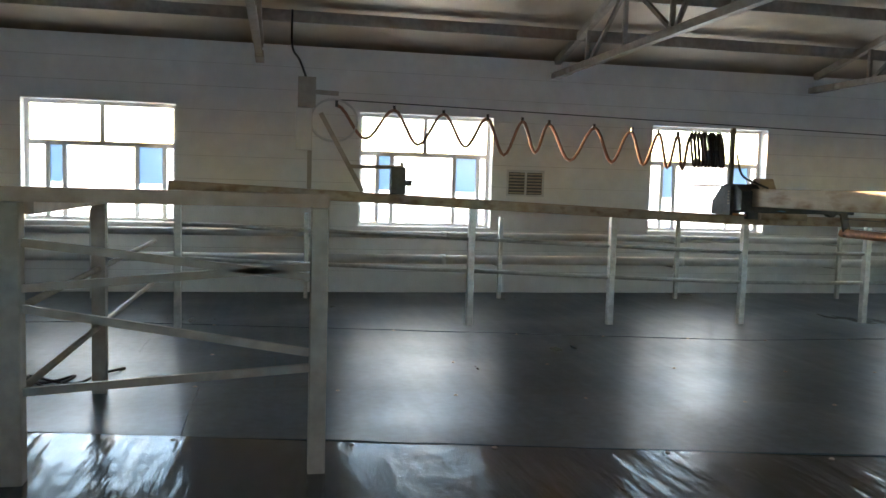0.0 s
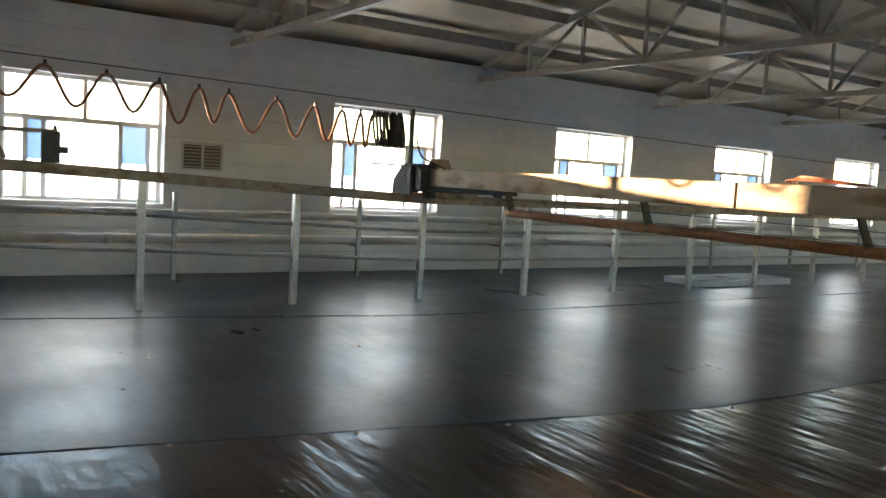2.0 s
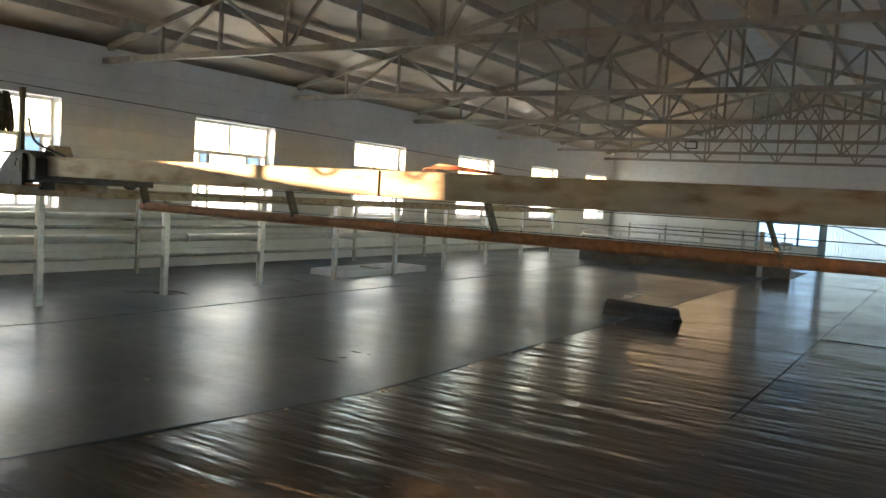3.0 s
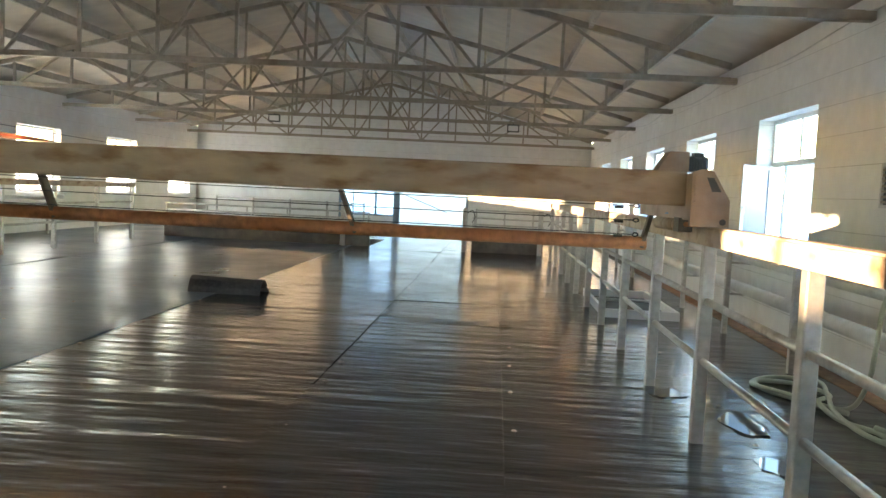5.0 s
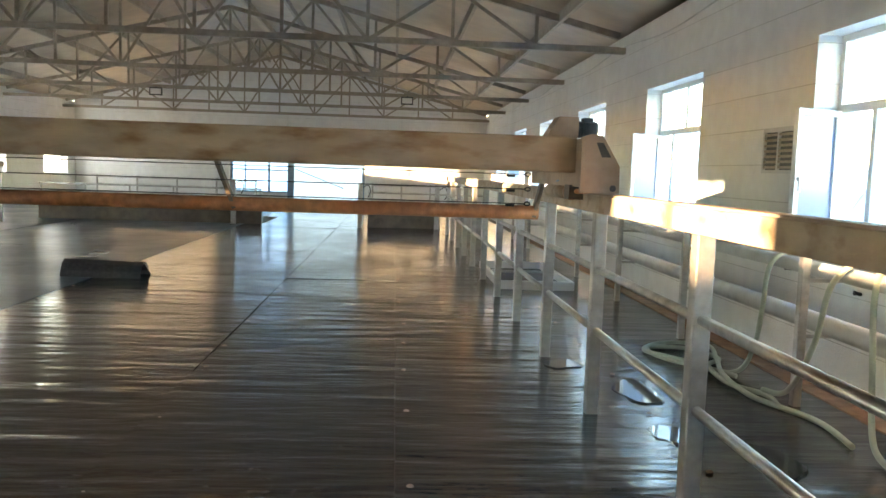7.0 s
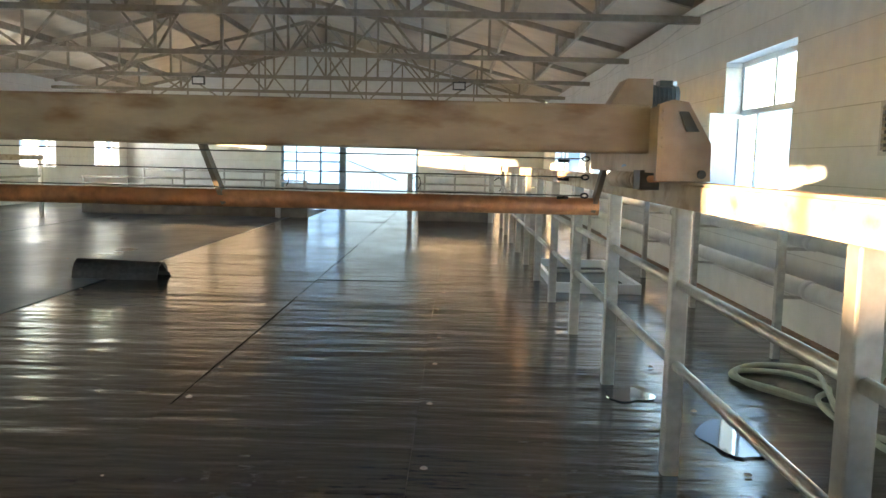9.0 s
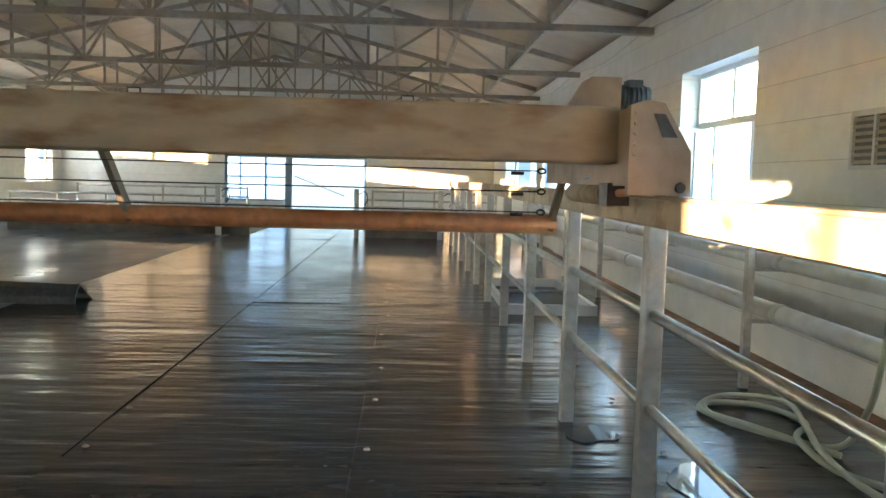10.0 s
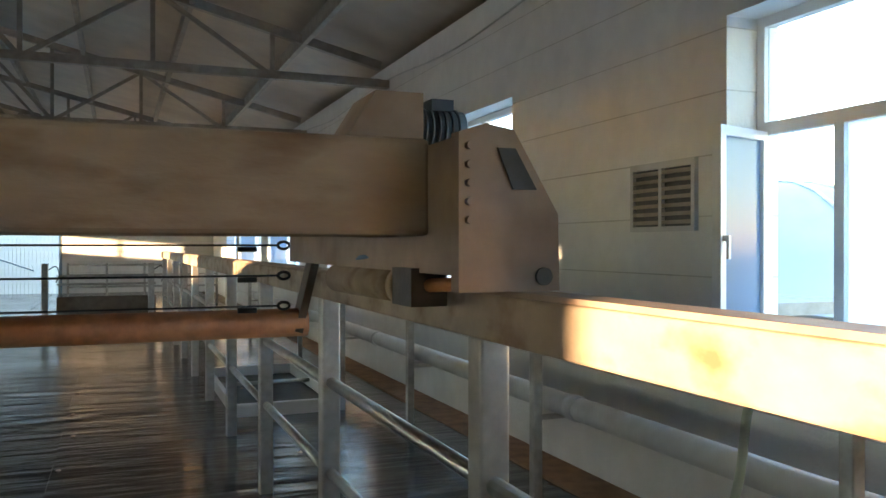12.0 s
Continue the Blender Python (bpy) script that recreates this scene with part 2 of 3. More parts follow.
def spline(ctrl, steps=8):
    """Points of a smooth line through the given ones."""
    c = [Vector(p) for p in ctrl]
    c = [c[0]] + c + [c[-1]]
    out = []
    for a, b, d, e in zip(c, c[1:], c[2:], c[3:]):
        for k in range(steps):
            t = k / steps
            out.append(0.5 * (2 * b + (d - a) * t + (2 * a - 5 * b + 4 * d - e) * t * t + (3 * b - a - 3 * d + e) * t ** 3))
    return out + [c[-1]]


def prism(bm, outline, y0, y1):
    """An x-z outline drawn out along y."""
    a = [bm.verts.new((x, y0, z)) for x, z in outline]
    b = [bm.verts.new((x, y1, z)) for x, z in outline]
    n = len(a)
    for i in range(n):
        bm.faces.new((a[i], a[(i + 1) % n], b[(i + 1) % n], b[i]))
    bm.faces.new(a[::-1])
    bm.faces.new(b)
    bmesh.ops.recalc_face_normals(bm, faces=bm.faces)


def soften(bm, w):
    bmesh.ops.bevel(bm, geom=[e for e in bm.edges if len(e.link_faces) == 2 and e.calc_face_angle(0) > 0.6], offset=w, segments=2, affect="EDGES", profile=0.5)


def mesh_of(name, bm, mat):
    me = bpy.data.meshes.new(name)
    bm.to_mesh(me)
    bm.free()
    me.materials.append(mat)
    return me


def part(name, bm, mat, parent, label=""):
    ob = new(name, mesh_of(name, bm, mat))
    ob.parent = parent
    return tagged(ob, label)


def solid(name, bm, mat, label="", category="", kind="", group=""):
    return tagged(new(name, mesh_of(name, bm, mat)), label, category, group, kind)


def base(name, at, label, category, group="", kind=""):
    ob = new(name)
    ob.location = at
    return tagged(ob, label, category, group, kind)


def one(fn, *args):
    bm = bmesh.new()
    fn(bm, *args)
    return bm


# ---- plan ----
XL, XR, YB, YF = -12.1, 3.6, -9.0, 31.95     # inner faces of the walls
EAVE, RIDGE, XM = 3.72, 5.75, -4.25
T = 0.36                                      # wall thickness
SILL, HEAD, WIDE = 1.04, 2.78, 2.1
LEFT_Y = [0.31 + 4.8 * k for k in range(-2, 7)]
RIGHT_Y = [-4.8, -0.1, 4.57, 9.25, 13.6, 17.8, 22.0, 26.2]
RAIL_R, RAIL_L = 1.38, -9.09


def long_wall(name, x0, x1, starts):
    bm = bmesh.new()
    bx(bm, x0, x1, YB - T, YF + T, -0.3, SILL)
    bx(bm, x0, x1, YB - T, YF + T, HEAD, EAVE)
    edges = [YB - T] + [e for s in starts for e in (s, s + WIDE)] + [YF + T]
    for a, b in zip(edges[::2], edges[1::2]):
        bx(bm, x0, x1, a, b, SILL, HEAD)
    return solid(name, bm, WALL, "whitewashed block wall with a row of windows", "wall", "structure")


long_wall("wall_west", XL - T, XL, LEFT_Y)
long_wall("wall_east", XR, XR + T, RIGHT_Y)


def gable(name, y0, y1, hole=None):
    bm = bmesh.new()
    if hole:
        a, b, h = hole
        bx(bm, XL, a, y0, y1, -0.3, EAVE)
        bx(bm, b, XR, y0, y1, -0.3, EAVE)
        bx(bm, a, b, y0, y1, h, EAVE)
    else:
        bx(bm, XL, XR, y0, y1, -0.3, EAVE)
    prism(bm, [(XL, EAVE), (XR, EAVE), (XR, EAVE + 0.13), (XM, RIDGE + 0.13), (XL, EAVE + 0.13)], y0, y1)
    return solid(name, bm, WALL, "plain whitewashed gable wall", "wall", "structure")


gable("wall_north", YF, YF + T, (-6.28, -1.09, 2.2))
gable("wall_south", YB - T, YB)
solid("floor", one(bx, XL, XR, YB, YF, -0.3, -0.02), TROUGH, "dark damp floor slab", "floor", "structure")

bm = bmesh.new()
for xe in (XL - T, XR + T):
    drop = EAVE - 0.0
    vs = []
    for y in (YB - T, YF + T):
        vs += [bm.verts.new((xe, y, drop)), bm.verts.new((XM, y, RIDGE + 0.09)), bm.verts.new((XM, y, RIDGE + 0.24)), bm.verts.new((xe, y, drop + 0.15))]
    for f in ((0, 1, 5, 4), (1, 2, 6, 5), (2, 3, 7, 6), (3, 0, 4, 7), (3, 2, 1, 0), (4, 5, 6, 7)):
        bm.faces.new([vs[i] for i in f])
bmesh.ops.recalc_face_normals(bm, faces=bm.faces)
solid("ceiling", bm, ROOF, "dull metal sheet roof underside", "ceiling", "structure")


def roof_z(x):
    return EAVE + (RIDGE - EAVE) * (1 - abs(x - XM) / (XR - XM))


# purlins along the hall, and roof trusses across it
for k in range(1, 7):
    for sgn in (-1, 1):
        x = XM + sgn * (0.25 + 1.25 * (k - 1) + 0.3)
        solid("purlin", one(bx, x - 0.03, x + 0.03, YB, YF, roof_z(x) - 0.13, roof_z(x) + 0.03), TRUSS, "grey steel purlin under the roof sheets", "purlin", "structure")


def roof_truss(y):
    t = base("roof_truss", (XM, y, 3.45), "grey painted steel roof truss spanning the hall", "truss", "roof trusses", "structure")
    half, n = 7.72, 6
    low, high = 0.035, lambda u: 0.24 + (RIDGE - 3.45 - 0.42) * (1 - u / half)
    part("bottom_chord", one(bar, (-half, 0, low), (half, 0, low), 0.09, 0.09), TRUSS, t)
    for s in (-1, 1):
        part("top_chord", one(bar, (s * half, 0, high(half)), (0, 0, high(0)), 0.09, 0.10), TRUSS, t)
        part("end_plate", one(bx, s * (half - 0.55), s * (half + 0.1), -0.06, 0.06, -0.02, 0.07), TRUSS, t)
        for i in range(1, n + 1):
            u = half * (1 - i / (n + 0.0)) if i < n else 0
            v = half * (1 - (i - 1) / n)
            if i < n or s > 0:
                part("vertical", one(bar, (s * u, 0, low), (s * u, 0, high(u)), 0.05, 0.05), TRUSS, t)
            if i > 1:
                a, b = ((v, high(v)), (u, low)) if i % 2 else ((v, low), (u, high(u)))
                part("diagonal", one(bar, (s * a[0], 0.03, a[1]), (s * b[0], 0.03, b[1]), 0.045, 0.05), TRUSS, t)
    return t


first = roof_truss(-5.76)
for k in range(1, 9):
    copy_thing(first, pose(XM, -5.76 + 4.57 * k, 3.45))


# ---- windows ----
def window(idx, x, y0, inward, open_far=False, open_mid=False):
    """inward: the x direction into the hall. The frame stands near the wall's outer face."""
    w = base("window_%d" % idx, (x, y0, SILL), "white plastic window with a clear upper light and film-covered lower panes" + (", sash swung open" if open_far else ""), "window", "", "structure")
    H, f, tr = HEAD - SILL, 0.055, 1.13
    fx = -inward * 0.24
    a, b = fx - 0.03, fx + 0.03
    bm = bmesh.new()
    for p in ((0, f, 0, H), (WIDE - f, WIDE, 0, H), (f, WIDE - f, 0, f), (f, WIDE - f, H - f, H), (f, WIDE - f, tr - 0.035, tr + 0.035)):
        bx(bm, a, b, *p)
    part("window_frame", bm, PVC, w)
    part("mullion", one(bx, a, b, WIDE / 2 - 0.03, WIDE / 2 + 0.03, tr + 0.035, H - f), PVC, w)
    cuts = [0.53, 1.55] if inward < 0 else [0.30, 0.53, 1.53, 1.92]
    for m in cuts:
        part("mullion", one(bx, a, b, m - 0.03, m + 0.03, f, tr - 0.035), PVC, w)
    panes = [(f, WIDE / 2 - 0.03, tr + 0.035, H - f, GLASS), (WIDE / 2 + 0.03, WIDE - f, tr + 0.035, H - f, GLASS)]
    ends = [f - 0.03] + cuts + [WIDE - f + 0.03]
    for k, (u, v) in enumerate(zip(ends, ends[1:])):
        if not (open_far and k == len(cuts)):
            if inward > 0 and k in (1, 3):
                panes += [(u + 0.03, v - 0.03, f, 0.56, FROST), (u + 0.03, v - 0.03, 0.56, tr - 0.035, BLUEFILM)]
            else:
                panes.append((u + 0.03, v - 0.03, f, tr - 0.035, FROST))
    for p in panes:
        pane = part("pane", one(bx, fx - 0.004, fx + 0.004, *p[:4]), p[4], w)
        pane.visible_shadow = p[4] is not GLASS
    bm = one(bx, min(0.03 * inward, -inward * 0.21), max(0.03 * inward, -inward * 0.21), -0.02, WIDE + 0.02, -0.03, 0.004)
    part("window_sill", bm, PVC, w)
    if open_far:
        sash = new("sash")
        sash.parent = w
        sw, sh = 0.47, tr - 0.05
        sash.matrix_basis = pose(fx + inward * 0.035, WIDE - 0.06, 0.03, 0, 0, -inward * (-110) if inward > 0 else 198)
        bmx = bmesh.new()
        for p in ((0, 0.05, 0, sh), (sw - 0.05, sw, 0, sh), (0.05, sw - 0.05, 0, 0.05), (0.05, sw - 0.05, sh - 0.05, sh)):
            bx(bmx, p[0], p[1], -0.025, 0.025, p[2], p[3])
        fr = mesh_of("sash_frame", bmx, PVC)
        o = new("sash_frame", fr)
        o.parent = sash
        g = new("pane", mesh_of("pane", one(bx, 0.05, sw - 0.05, -0.004, 0.004, 0.05, sh - 0.05), BLUEFILM))
        g.parent = sash
        hb = bmesh.new()
        bx(hb, sw - 0.035, sw - 0.015, 0.025, 0.05, sh * 0.45, sh * 0.45 + 0.03)
        bx(hb, sw - 0.035, sw - 0.015, 0.045, 0.06, sh * 0.45 - 0.09, sh * 0.45 + 0.03)
        h = new("handle", mesh_of("handle", hb, PVC))
        h.parent = sash
    return w


for k, y in enumerate(LEFT_Y):
    window(k + 1, XL, y, 1)
for k, y in enumerate(RIGHT_Y):
    window(k + 20, XR, y, -1, open_far=k in (2, 3, 5, 6))


def wall_vent(x, y, z, inward):
    v = base("wall_vent", (x, y, z), "grey louvred ventilation grille set on the block wall", "vent", "wall vents")
    d = inward
    bm = bmesh.new()
    lo, hi = sorted((0.0, d * 0.03))
    for p in ((0, 0.62, 0.38, 0.42), (0, 0.62, 0, 0.03), (0, 0.03, 0.03, 0.38), (0.59, 0.62, 0.03, 0.38), (0.30, 0.33, 0.03, 0.38)):
        bx(bm, lo, hi, *p)
    part("frame", bm, PIPE, v)
    # no opening is cut; a dark sheet gives the shade between the slats
    part("backing", one(bx, *sorted((d * 0.002, d * 0.006)), 0.03, 0.59, 0.03, 0.38), DARK, v, "dark sheet standing for the shade behind the slats")
    for i in range(7):
        for a, b in ((0.03, 0.30), (0.33, 0.59)):
            part("slat", one(bar, (d * 0.018, a, 0.055 + i * 0.05), (d * 0.018, b, 0.055 + i * 0.05), 0.022, 0.022), TRUSS, v)
    return v


for k in (0, 1, 2):
    wall_vent(XR, 6.9 - 9.6 + 9.6 * k, 1.62, -1)
wall_vent(XL, 2.65, 1.56, 1)


# ---- crane track rails on posts ----
def track(name, x, y0, y1, posts, label, knee=None, fall=0.0):
    """A beam on posts with two handrails; south of the knee it climbs by fall per metre."""
    t = base(name, (x, 0, 0), label, "rail")
    up = lambda y: fall * max(0.0, knee - y) if knee is not None else 0.0
    spans = [(y0, y1)] if knee is None else [(y0, knee), (knee, y1)]
    for a, b in spans:
        bm = one(bar, (0, a, 1.367 + up(a)), (0, b, 1.367 + up(b)), 0.12, 0.108)
        soften(bm, 0.006)
        part("track_beam", bm, CREAM, t, "cream painted steel track beam with rust marks")
        part("rail_cap", one(bar, (0, a, 1.4265 + up(a)), (0, b, 1.4265 + up(b)), 0.09, 0.011), PLATE, t)
    shared = one(bx, -0.04, 0.04, -0.04, 0.04, 0.004, 1.312)
    soften(shared, 0.008)
    me = mesh_of("post", shared, GALV)
    for y in posts:
        if up(y) > 0:
            bm = one(bx, -0.04, 0.04, -0.04, 0.04, 0.004, 1.312 + up(y))
            soften(bm, 0.008)
            p = part("post", bm, GALV, t)
        else:
            p = new("post", me)
            p.parent = t
        p.location = (0, y, 0)
    for z in (0.56, 0.95):
        for a, b in zip(posts, posts[1:]):
            part("rail_tube", one(rod, (0, a + 0.041, z + up(a)), (0, b - 0.041, z + up(b)), 0.024), GALV, t)
    return t


track("crane_track", RAIL_R, -4.0, 19.6, [-3.66, -1.94, -0.22, 1.5, 3.22] + [4.957 + 1.62 * k for k in range(10)], "cream steel crane track on galvanised posts with two handrails")
track("crane_track", RAIL_L, -2.1, 19.6, [-2.0] + [-0.42 + 1.815 * k for k in range(12)], "steel crane track along the west side on galvanised posts", 4.8, 0.036)


# ---- travelling crane ----
def crane():
    g = base("travelling_crane", (0, 0, 1.432), "beige steel travelling crane bridging the two tracks", "crane")
    z0 = 1.432
    for a, b in ((-8.75, -4.15), (-4.14, 1.19)):
        bm = one(bx, a, b, 4.86, 5.12, 1.555 - z0, 1.775 - z0)
        soften(bm, 0.012)
        part("main_beam", bm, CREAM, g, "beige box beam with scuffs and rust flecks")
    part("joint_plate", one(bx, -4.2, -4.09, 4.85, 4.862, 1.56 - z0, 1.77 - z0), PLATE, g)
    bm = one(bx, -8.9, 1.25, 6.2, 6.4, 1.6 - z0, 1.75 - z0)
    part("rear_beam", bm, CREAM, g)
    part("lower_tube", one(rod, (-8.9, 6.3, 1.235 - z0), (1.22, 6.3, 1.235 - z0), 0.055, 14), RUST, g, "rusty orange lower tube")
    for x in (-8.95, -6.42, -3.87, -1.31, 1.28):
        part("strut", one(bar, (x, 6.3, 1.61 - z0), (x + (0.16 if x < 0 else -0.1), 6.3, 1.2 - z0), 0.10, 0.03), TROUGH, g, "slanting dark steel strut")
    for z in (1.535, 1.42, 1.305):
        part("wire", one(rod, (-8.8, 6.25, z - z0), (1.1, 6.25, z - z0), 0.004, 6), BLACK, g)
        bm = bmesh.new()
        sweep(bm, [(1.1 + 0.022 - 0.022 * math.cos(a), 6.25, z - z0 + 0.014 * math.sin(a)) for a in (2 * math.pi * k / 12 for k in range(13))], 0.006)
        part("shackle", bm, BLACK, g)
        part("clip", one(rod, (0.95, 6.25, z - z0 - 0.015), (1.02, 6.25, z - z0 - 0.015), 0.010, 8), BLACK, g)
    # end carriages: a shaped cheek plate on each track, with a drive
    for s, x in ((1, 1.385), (-1, -9.09)):
        bm = bmesh.new()
        k = 1.0 if s > 0 else 1.8
        c = [(-0.21, 1.765), (-0.15, 1.785), (-0.085, 1.775), (0.02, 1.60), (0.024, 1.437), (-0.21, 1.437)] if s > 0 else [(-0.125, 1.79), (0.0, 1.80), (0.118, 1.61), (0.125, 1.437), (-0.125, 1.437)]
        # west plate and carriage are the same steel, coloured dark for the shade there
        prism(bm, [(x + s * a * k, z - z0) for a, z in c], 4.66, 4.70)
        part("cheek_plate", bm, PLATE if s > 0 else DARK, g, "bevelled steel end plate")
        part("carriage", one(bx, *sorted((x - s * 0.20, x - s * 0.09)), 4.705, 6.45, 1.47 - z0, 1.76 - z0), PLATE if s > 0 else DARK, g)
        part("dark_window", one(prism, [(x + s * a, z - z0) for a, z in ((-0.125, 1.735), (-0.085, 1.735), (-0.035, 1.65), (-0.09, 1.65))], 4.652, 4.659), DARK, g, "dark inset panel")
        # the plate is uncut; a dark disc stands for the shaded axle hole
        part("axle_hole_shade", one(rod, (x - s * 0.016, 4.652, 1.468 - z0), (x - s * 0.016, 4.69, 1.468 - z0), 0.019, 14), DARK, g)
        part("wheel", one(rod, (x - 0.05, 4.85, 1.50 - z0), (x + 0.05, 4.85, 1.50 - z0), 0.068, 18), DARK, g)
        part("wheel", one(rod, (x - 0.05, 6.25, 1.50 - z0), (x + 0.05, 6.25, 1.50 - z0), 0.068, 18), DARK, g)
        for i in range(5):
            zz = 1.585 + 0.038 * i - z0
            part("bolt", one(rod, (x - s * 0.19, 4.645, zz), (x - s * 0.19, 4.66, zz), 0.008, 6), PLATE, g)
        # gearbox cover, motor, hydraulic cylinder
        bm = bmesh.new()
        prism(bm, [(x - s * 0.36, 1.776 - z0), (x - s * 0.28, 1.905 - z0), (x - s * 0.16, 1.905 - z0), (x - s * 0.16, 1.776 - z0)], 5.0, 5.2)
        part("gear_cover", bm, PLATE, g)
        mot = part("motor", one(rod, (x - s * 0.159, 5.1, 1.832 - z0), (x - s * 0.02, 5.1, 1.832 - z0), 0.05, 16), MOTOR, g, "dark blue-grey electric motor")
        for i in range(6):
            part("fin", one(rod, (x - s * (0.135 - 0.018 * i), 5.1, 1.832 - z0), (x - s * (0.129 - 0.018 * i), 5.1, 1.832 - z0), 0.055, 16), MOTOR, mot)
        part("terminal_box", one(bx, x - s * 0.085 - 0.03, x - s * 0.085 + 0.03, 5.06, 5.14, 1.876 - z0, 1.905 - z0), MOTOR, mot)
        cx = x - s * 0.175
        part("hydraulic_cylinder", one(rod, (cx, 5.08, 1.432 - z0), (cx, 5.76, 1.428 - z0), 0.046, 18), CREAM, g, "pale hydraulic cylinder along the track")
        part("cylinder_band", one(rod, (cx, 5.06, 1.432 - z0), (cx, 5.10, 1.432 - z0), 0.052, 18), PLATE, g)
        part("cylinder_head", one(bx, cx - 0.045, cx + 0.045, 4.92, 5.06, 1.39 - z0, 1.48 - z0), DARK, g)
        part("holder", one(bx, *sorted((cx + s * 0.04, x - s * 0.10)), 5.2, 5.28, 1.44 - z0, 1.50 - z0), PLATE, g)
        part("holder", one(bx, *sorted((cx + s * 0.04, x - s * 0.10)), 5.6, 5.68, 1.44 - z0, 1.50 - z0), PLATE, g)
        part("piston_rod", one(rod, (cx, 4.92, 1.44 - z0), (x - s * 0.12, 4.72, 1.452 - z0), 0.016, 10), RUST, g)
        part("valve", one(rod, (cx, 4.98, 1.485 - z0), (cx, 4.98, 1.53 - z0), 0.011, 8), PLATE, g, "small brass valve")
        part("plug", one(rod, (cx, 5.7, 1.47 - z0), (cx, 5.7, 1.55 - z0), 0.012, 8), DARK, g)
        bm = bmesh.new()
        sweep(bm, spline([(cx, 5.6, 1.475 - z0), (cx - s * 0.02, 5.4, 1.50 - z0), (cx, 5.15, 1.50 - z0), (cx, 4.98, 1.525 - z0)]), 0.009)
        part("feed_hose", bm, BLUEPLASTIC, g, "short blue hose")
    bm = one(prism, [(-9.33, 1.50 - z0), (-9.30, 1.66 - z0), (-9.12, 1.83 - z0), (-8.86, 1.83 - z0), (-8.70, 1.74 - z0), (-8.70, 1.50 - z0)], 4.712, 5.16)
    soften(bm, 0.01)
    part("drive_housing", bm, DARK, g, "dark sheet housing over the west drive")
    # mast that holds the festoon at the west end
    part("mast", one(bar, (-9.09, 4.78, 1.79 - z0), (-9.09, 4.78, 2.54 - z0), 0.05, 0.05), DARK, g)
    part("guide_rod", one(rod, (-9.09, 4.2, 1.80 - z0), (-9.09, 4.8, 1.80 - z0), 0.012, 8), DARK, g)
    # wires piled on the beam
    for i in range(5):
        bm = bmesh.new()
        sweep(bm, spline([(-3.72 + 0.03 * i, 4.95, 1.785 - z0), (-3.66, 4.93 + 0.02 * i, 1.81 + 0.004 * i - z0), (-3.4 - 0.03 * i, 4.97, 1.80 + 0.01 * i - z0), (-3.1 + 0.02 * i, 5.0, 1.785 - z0)]), 0.006)
        part("loose_cable", bm, REDPAINT if i == 2 else CABLE, g)
    bm = bmesh.new()
    sweep(bm, spline([(-9.0, 4.8, 2.2 - z0), (-8.95, 4.85, 1.95 - z0), (-8.8, 4.95, 1.85 - z0), (-8.6, 5.0, 1.785 - z0)]), 0.014)
    part("drop_cable", bm, BLACK, g)
    return g


crane()


# ---- festoon cable on its wire, with the pole that carries it ----
def festoon():
    x = RAIL_L
    f = base("festoon_cable", (x, 0, 1.432), "looped flat cable hanging from a thin wire, bunched at the crane", "cable")
    z0 = 1.432
    part("carrier_wire", one(rod, (0, -0.35, 2.66 - z0), (0, 24.0, 2.24 - z0), 0.006, 6), BLACK, f)
    ys = [-0.25, 0.42, 1.01, 1.55, 1.98, 2.32, 2.9, 3.4, 3.75, 4.02, 4.2]
    depths = [0.36, 0.38, 0.36, 0.42, 0.36, 0.42, 0.40, 0.40, 0.42, 0.42]
    for a, b, depth in zip(ys, ys[1:], depths):
        pts = []
        for k in range(13):
            u = k / 12
            y = a + (b - a) * u
            z = 2.60 - 0.043 * (y + 0.3) - depth * (0.5 - 0.5 * math.cos(2 * math.pi * u))
            pts.append((0.03 * math.sin(7 * y), y, z - z0))
        bm = bmesh.new()
        sweep(bm, pts, 0.019, 6)
        part("cable_loop", bm, CABLE, f, "dark cable loop with the sun's orange put into its colour")
    for i, y in enumerate(ys):
        part("hanger", one(bx, -0.012, 0.012, y - 0.015, y + 0.015, 2.58 - 0.043 * (y + 0.3) - z0, 2.65 - 0.043 * (y + 0.3) - z0), BLACK, f)
    for i in range(9):
        bm = bmesh.new()
        y = 4.24 + 0.05 * i
        sweep(bm, [(0.05 * math.cos(a), y + 0.03 * math.sin(a) + 0.01 * math.sin(3 * i), 2.25 + 0.21 * math.cos(a + 1.6) - z0) for a in (2 * math.pi * k / 16 for k in range(17))], 0.018, 6)
        part("bunched_loop", bm, BLACK, f)
    bm = bmesh.new()
    sweep(bm, [(0, -0.28 + 0.27 * math.cos(a), 2.42 + 0.24 * math.sin(a) - z0) for a in (2 * math.pi * k / 24 for k in range(25))], 0.014)
    part("spare_loop", bm, PIPE, f, "grey coiled end of the cable")
    return f


festoon()
p = base("control_pole", (RAIL_L, -0.55, 1.432 + 0.036 * 5.4), "grey steel pole with switch boxes clamped to the track", "pole")
part("pole", one(bar, (0, 0, 0.0), (0, 0, 1.12), 0.05, 0.05), TRUSS, p)
part("switch_box", one(bx, -0.08, 0.05, -0.14, 0.06, 0.93, 1.27), TRUSS, p)
part("switch_box", one(bx, -0.08, 0.05, -0.16, 0.02, 0.44, 0.92), PIPE, p)
part("bracket", one(bar, (0, 0, 1.11), (0, 0.32, 1.10), 0.03, 0.05), TRUSS, p)
part("brace", one(bar, (0, 0.12, 0.87), (0, 0.62, -0.02), 0.035, 0.05), TRUSS, p)
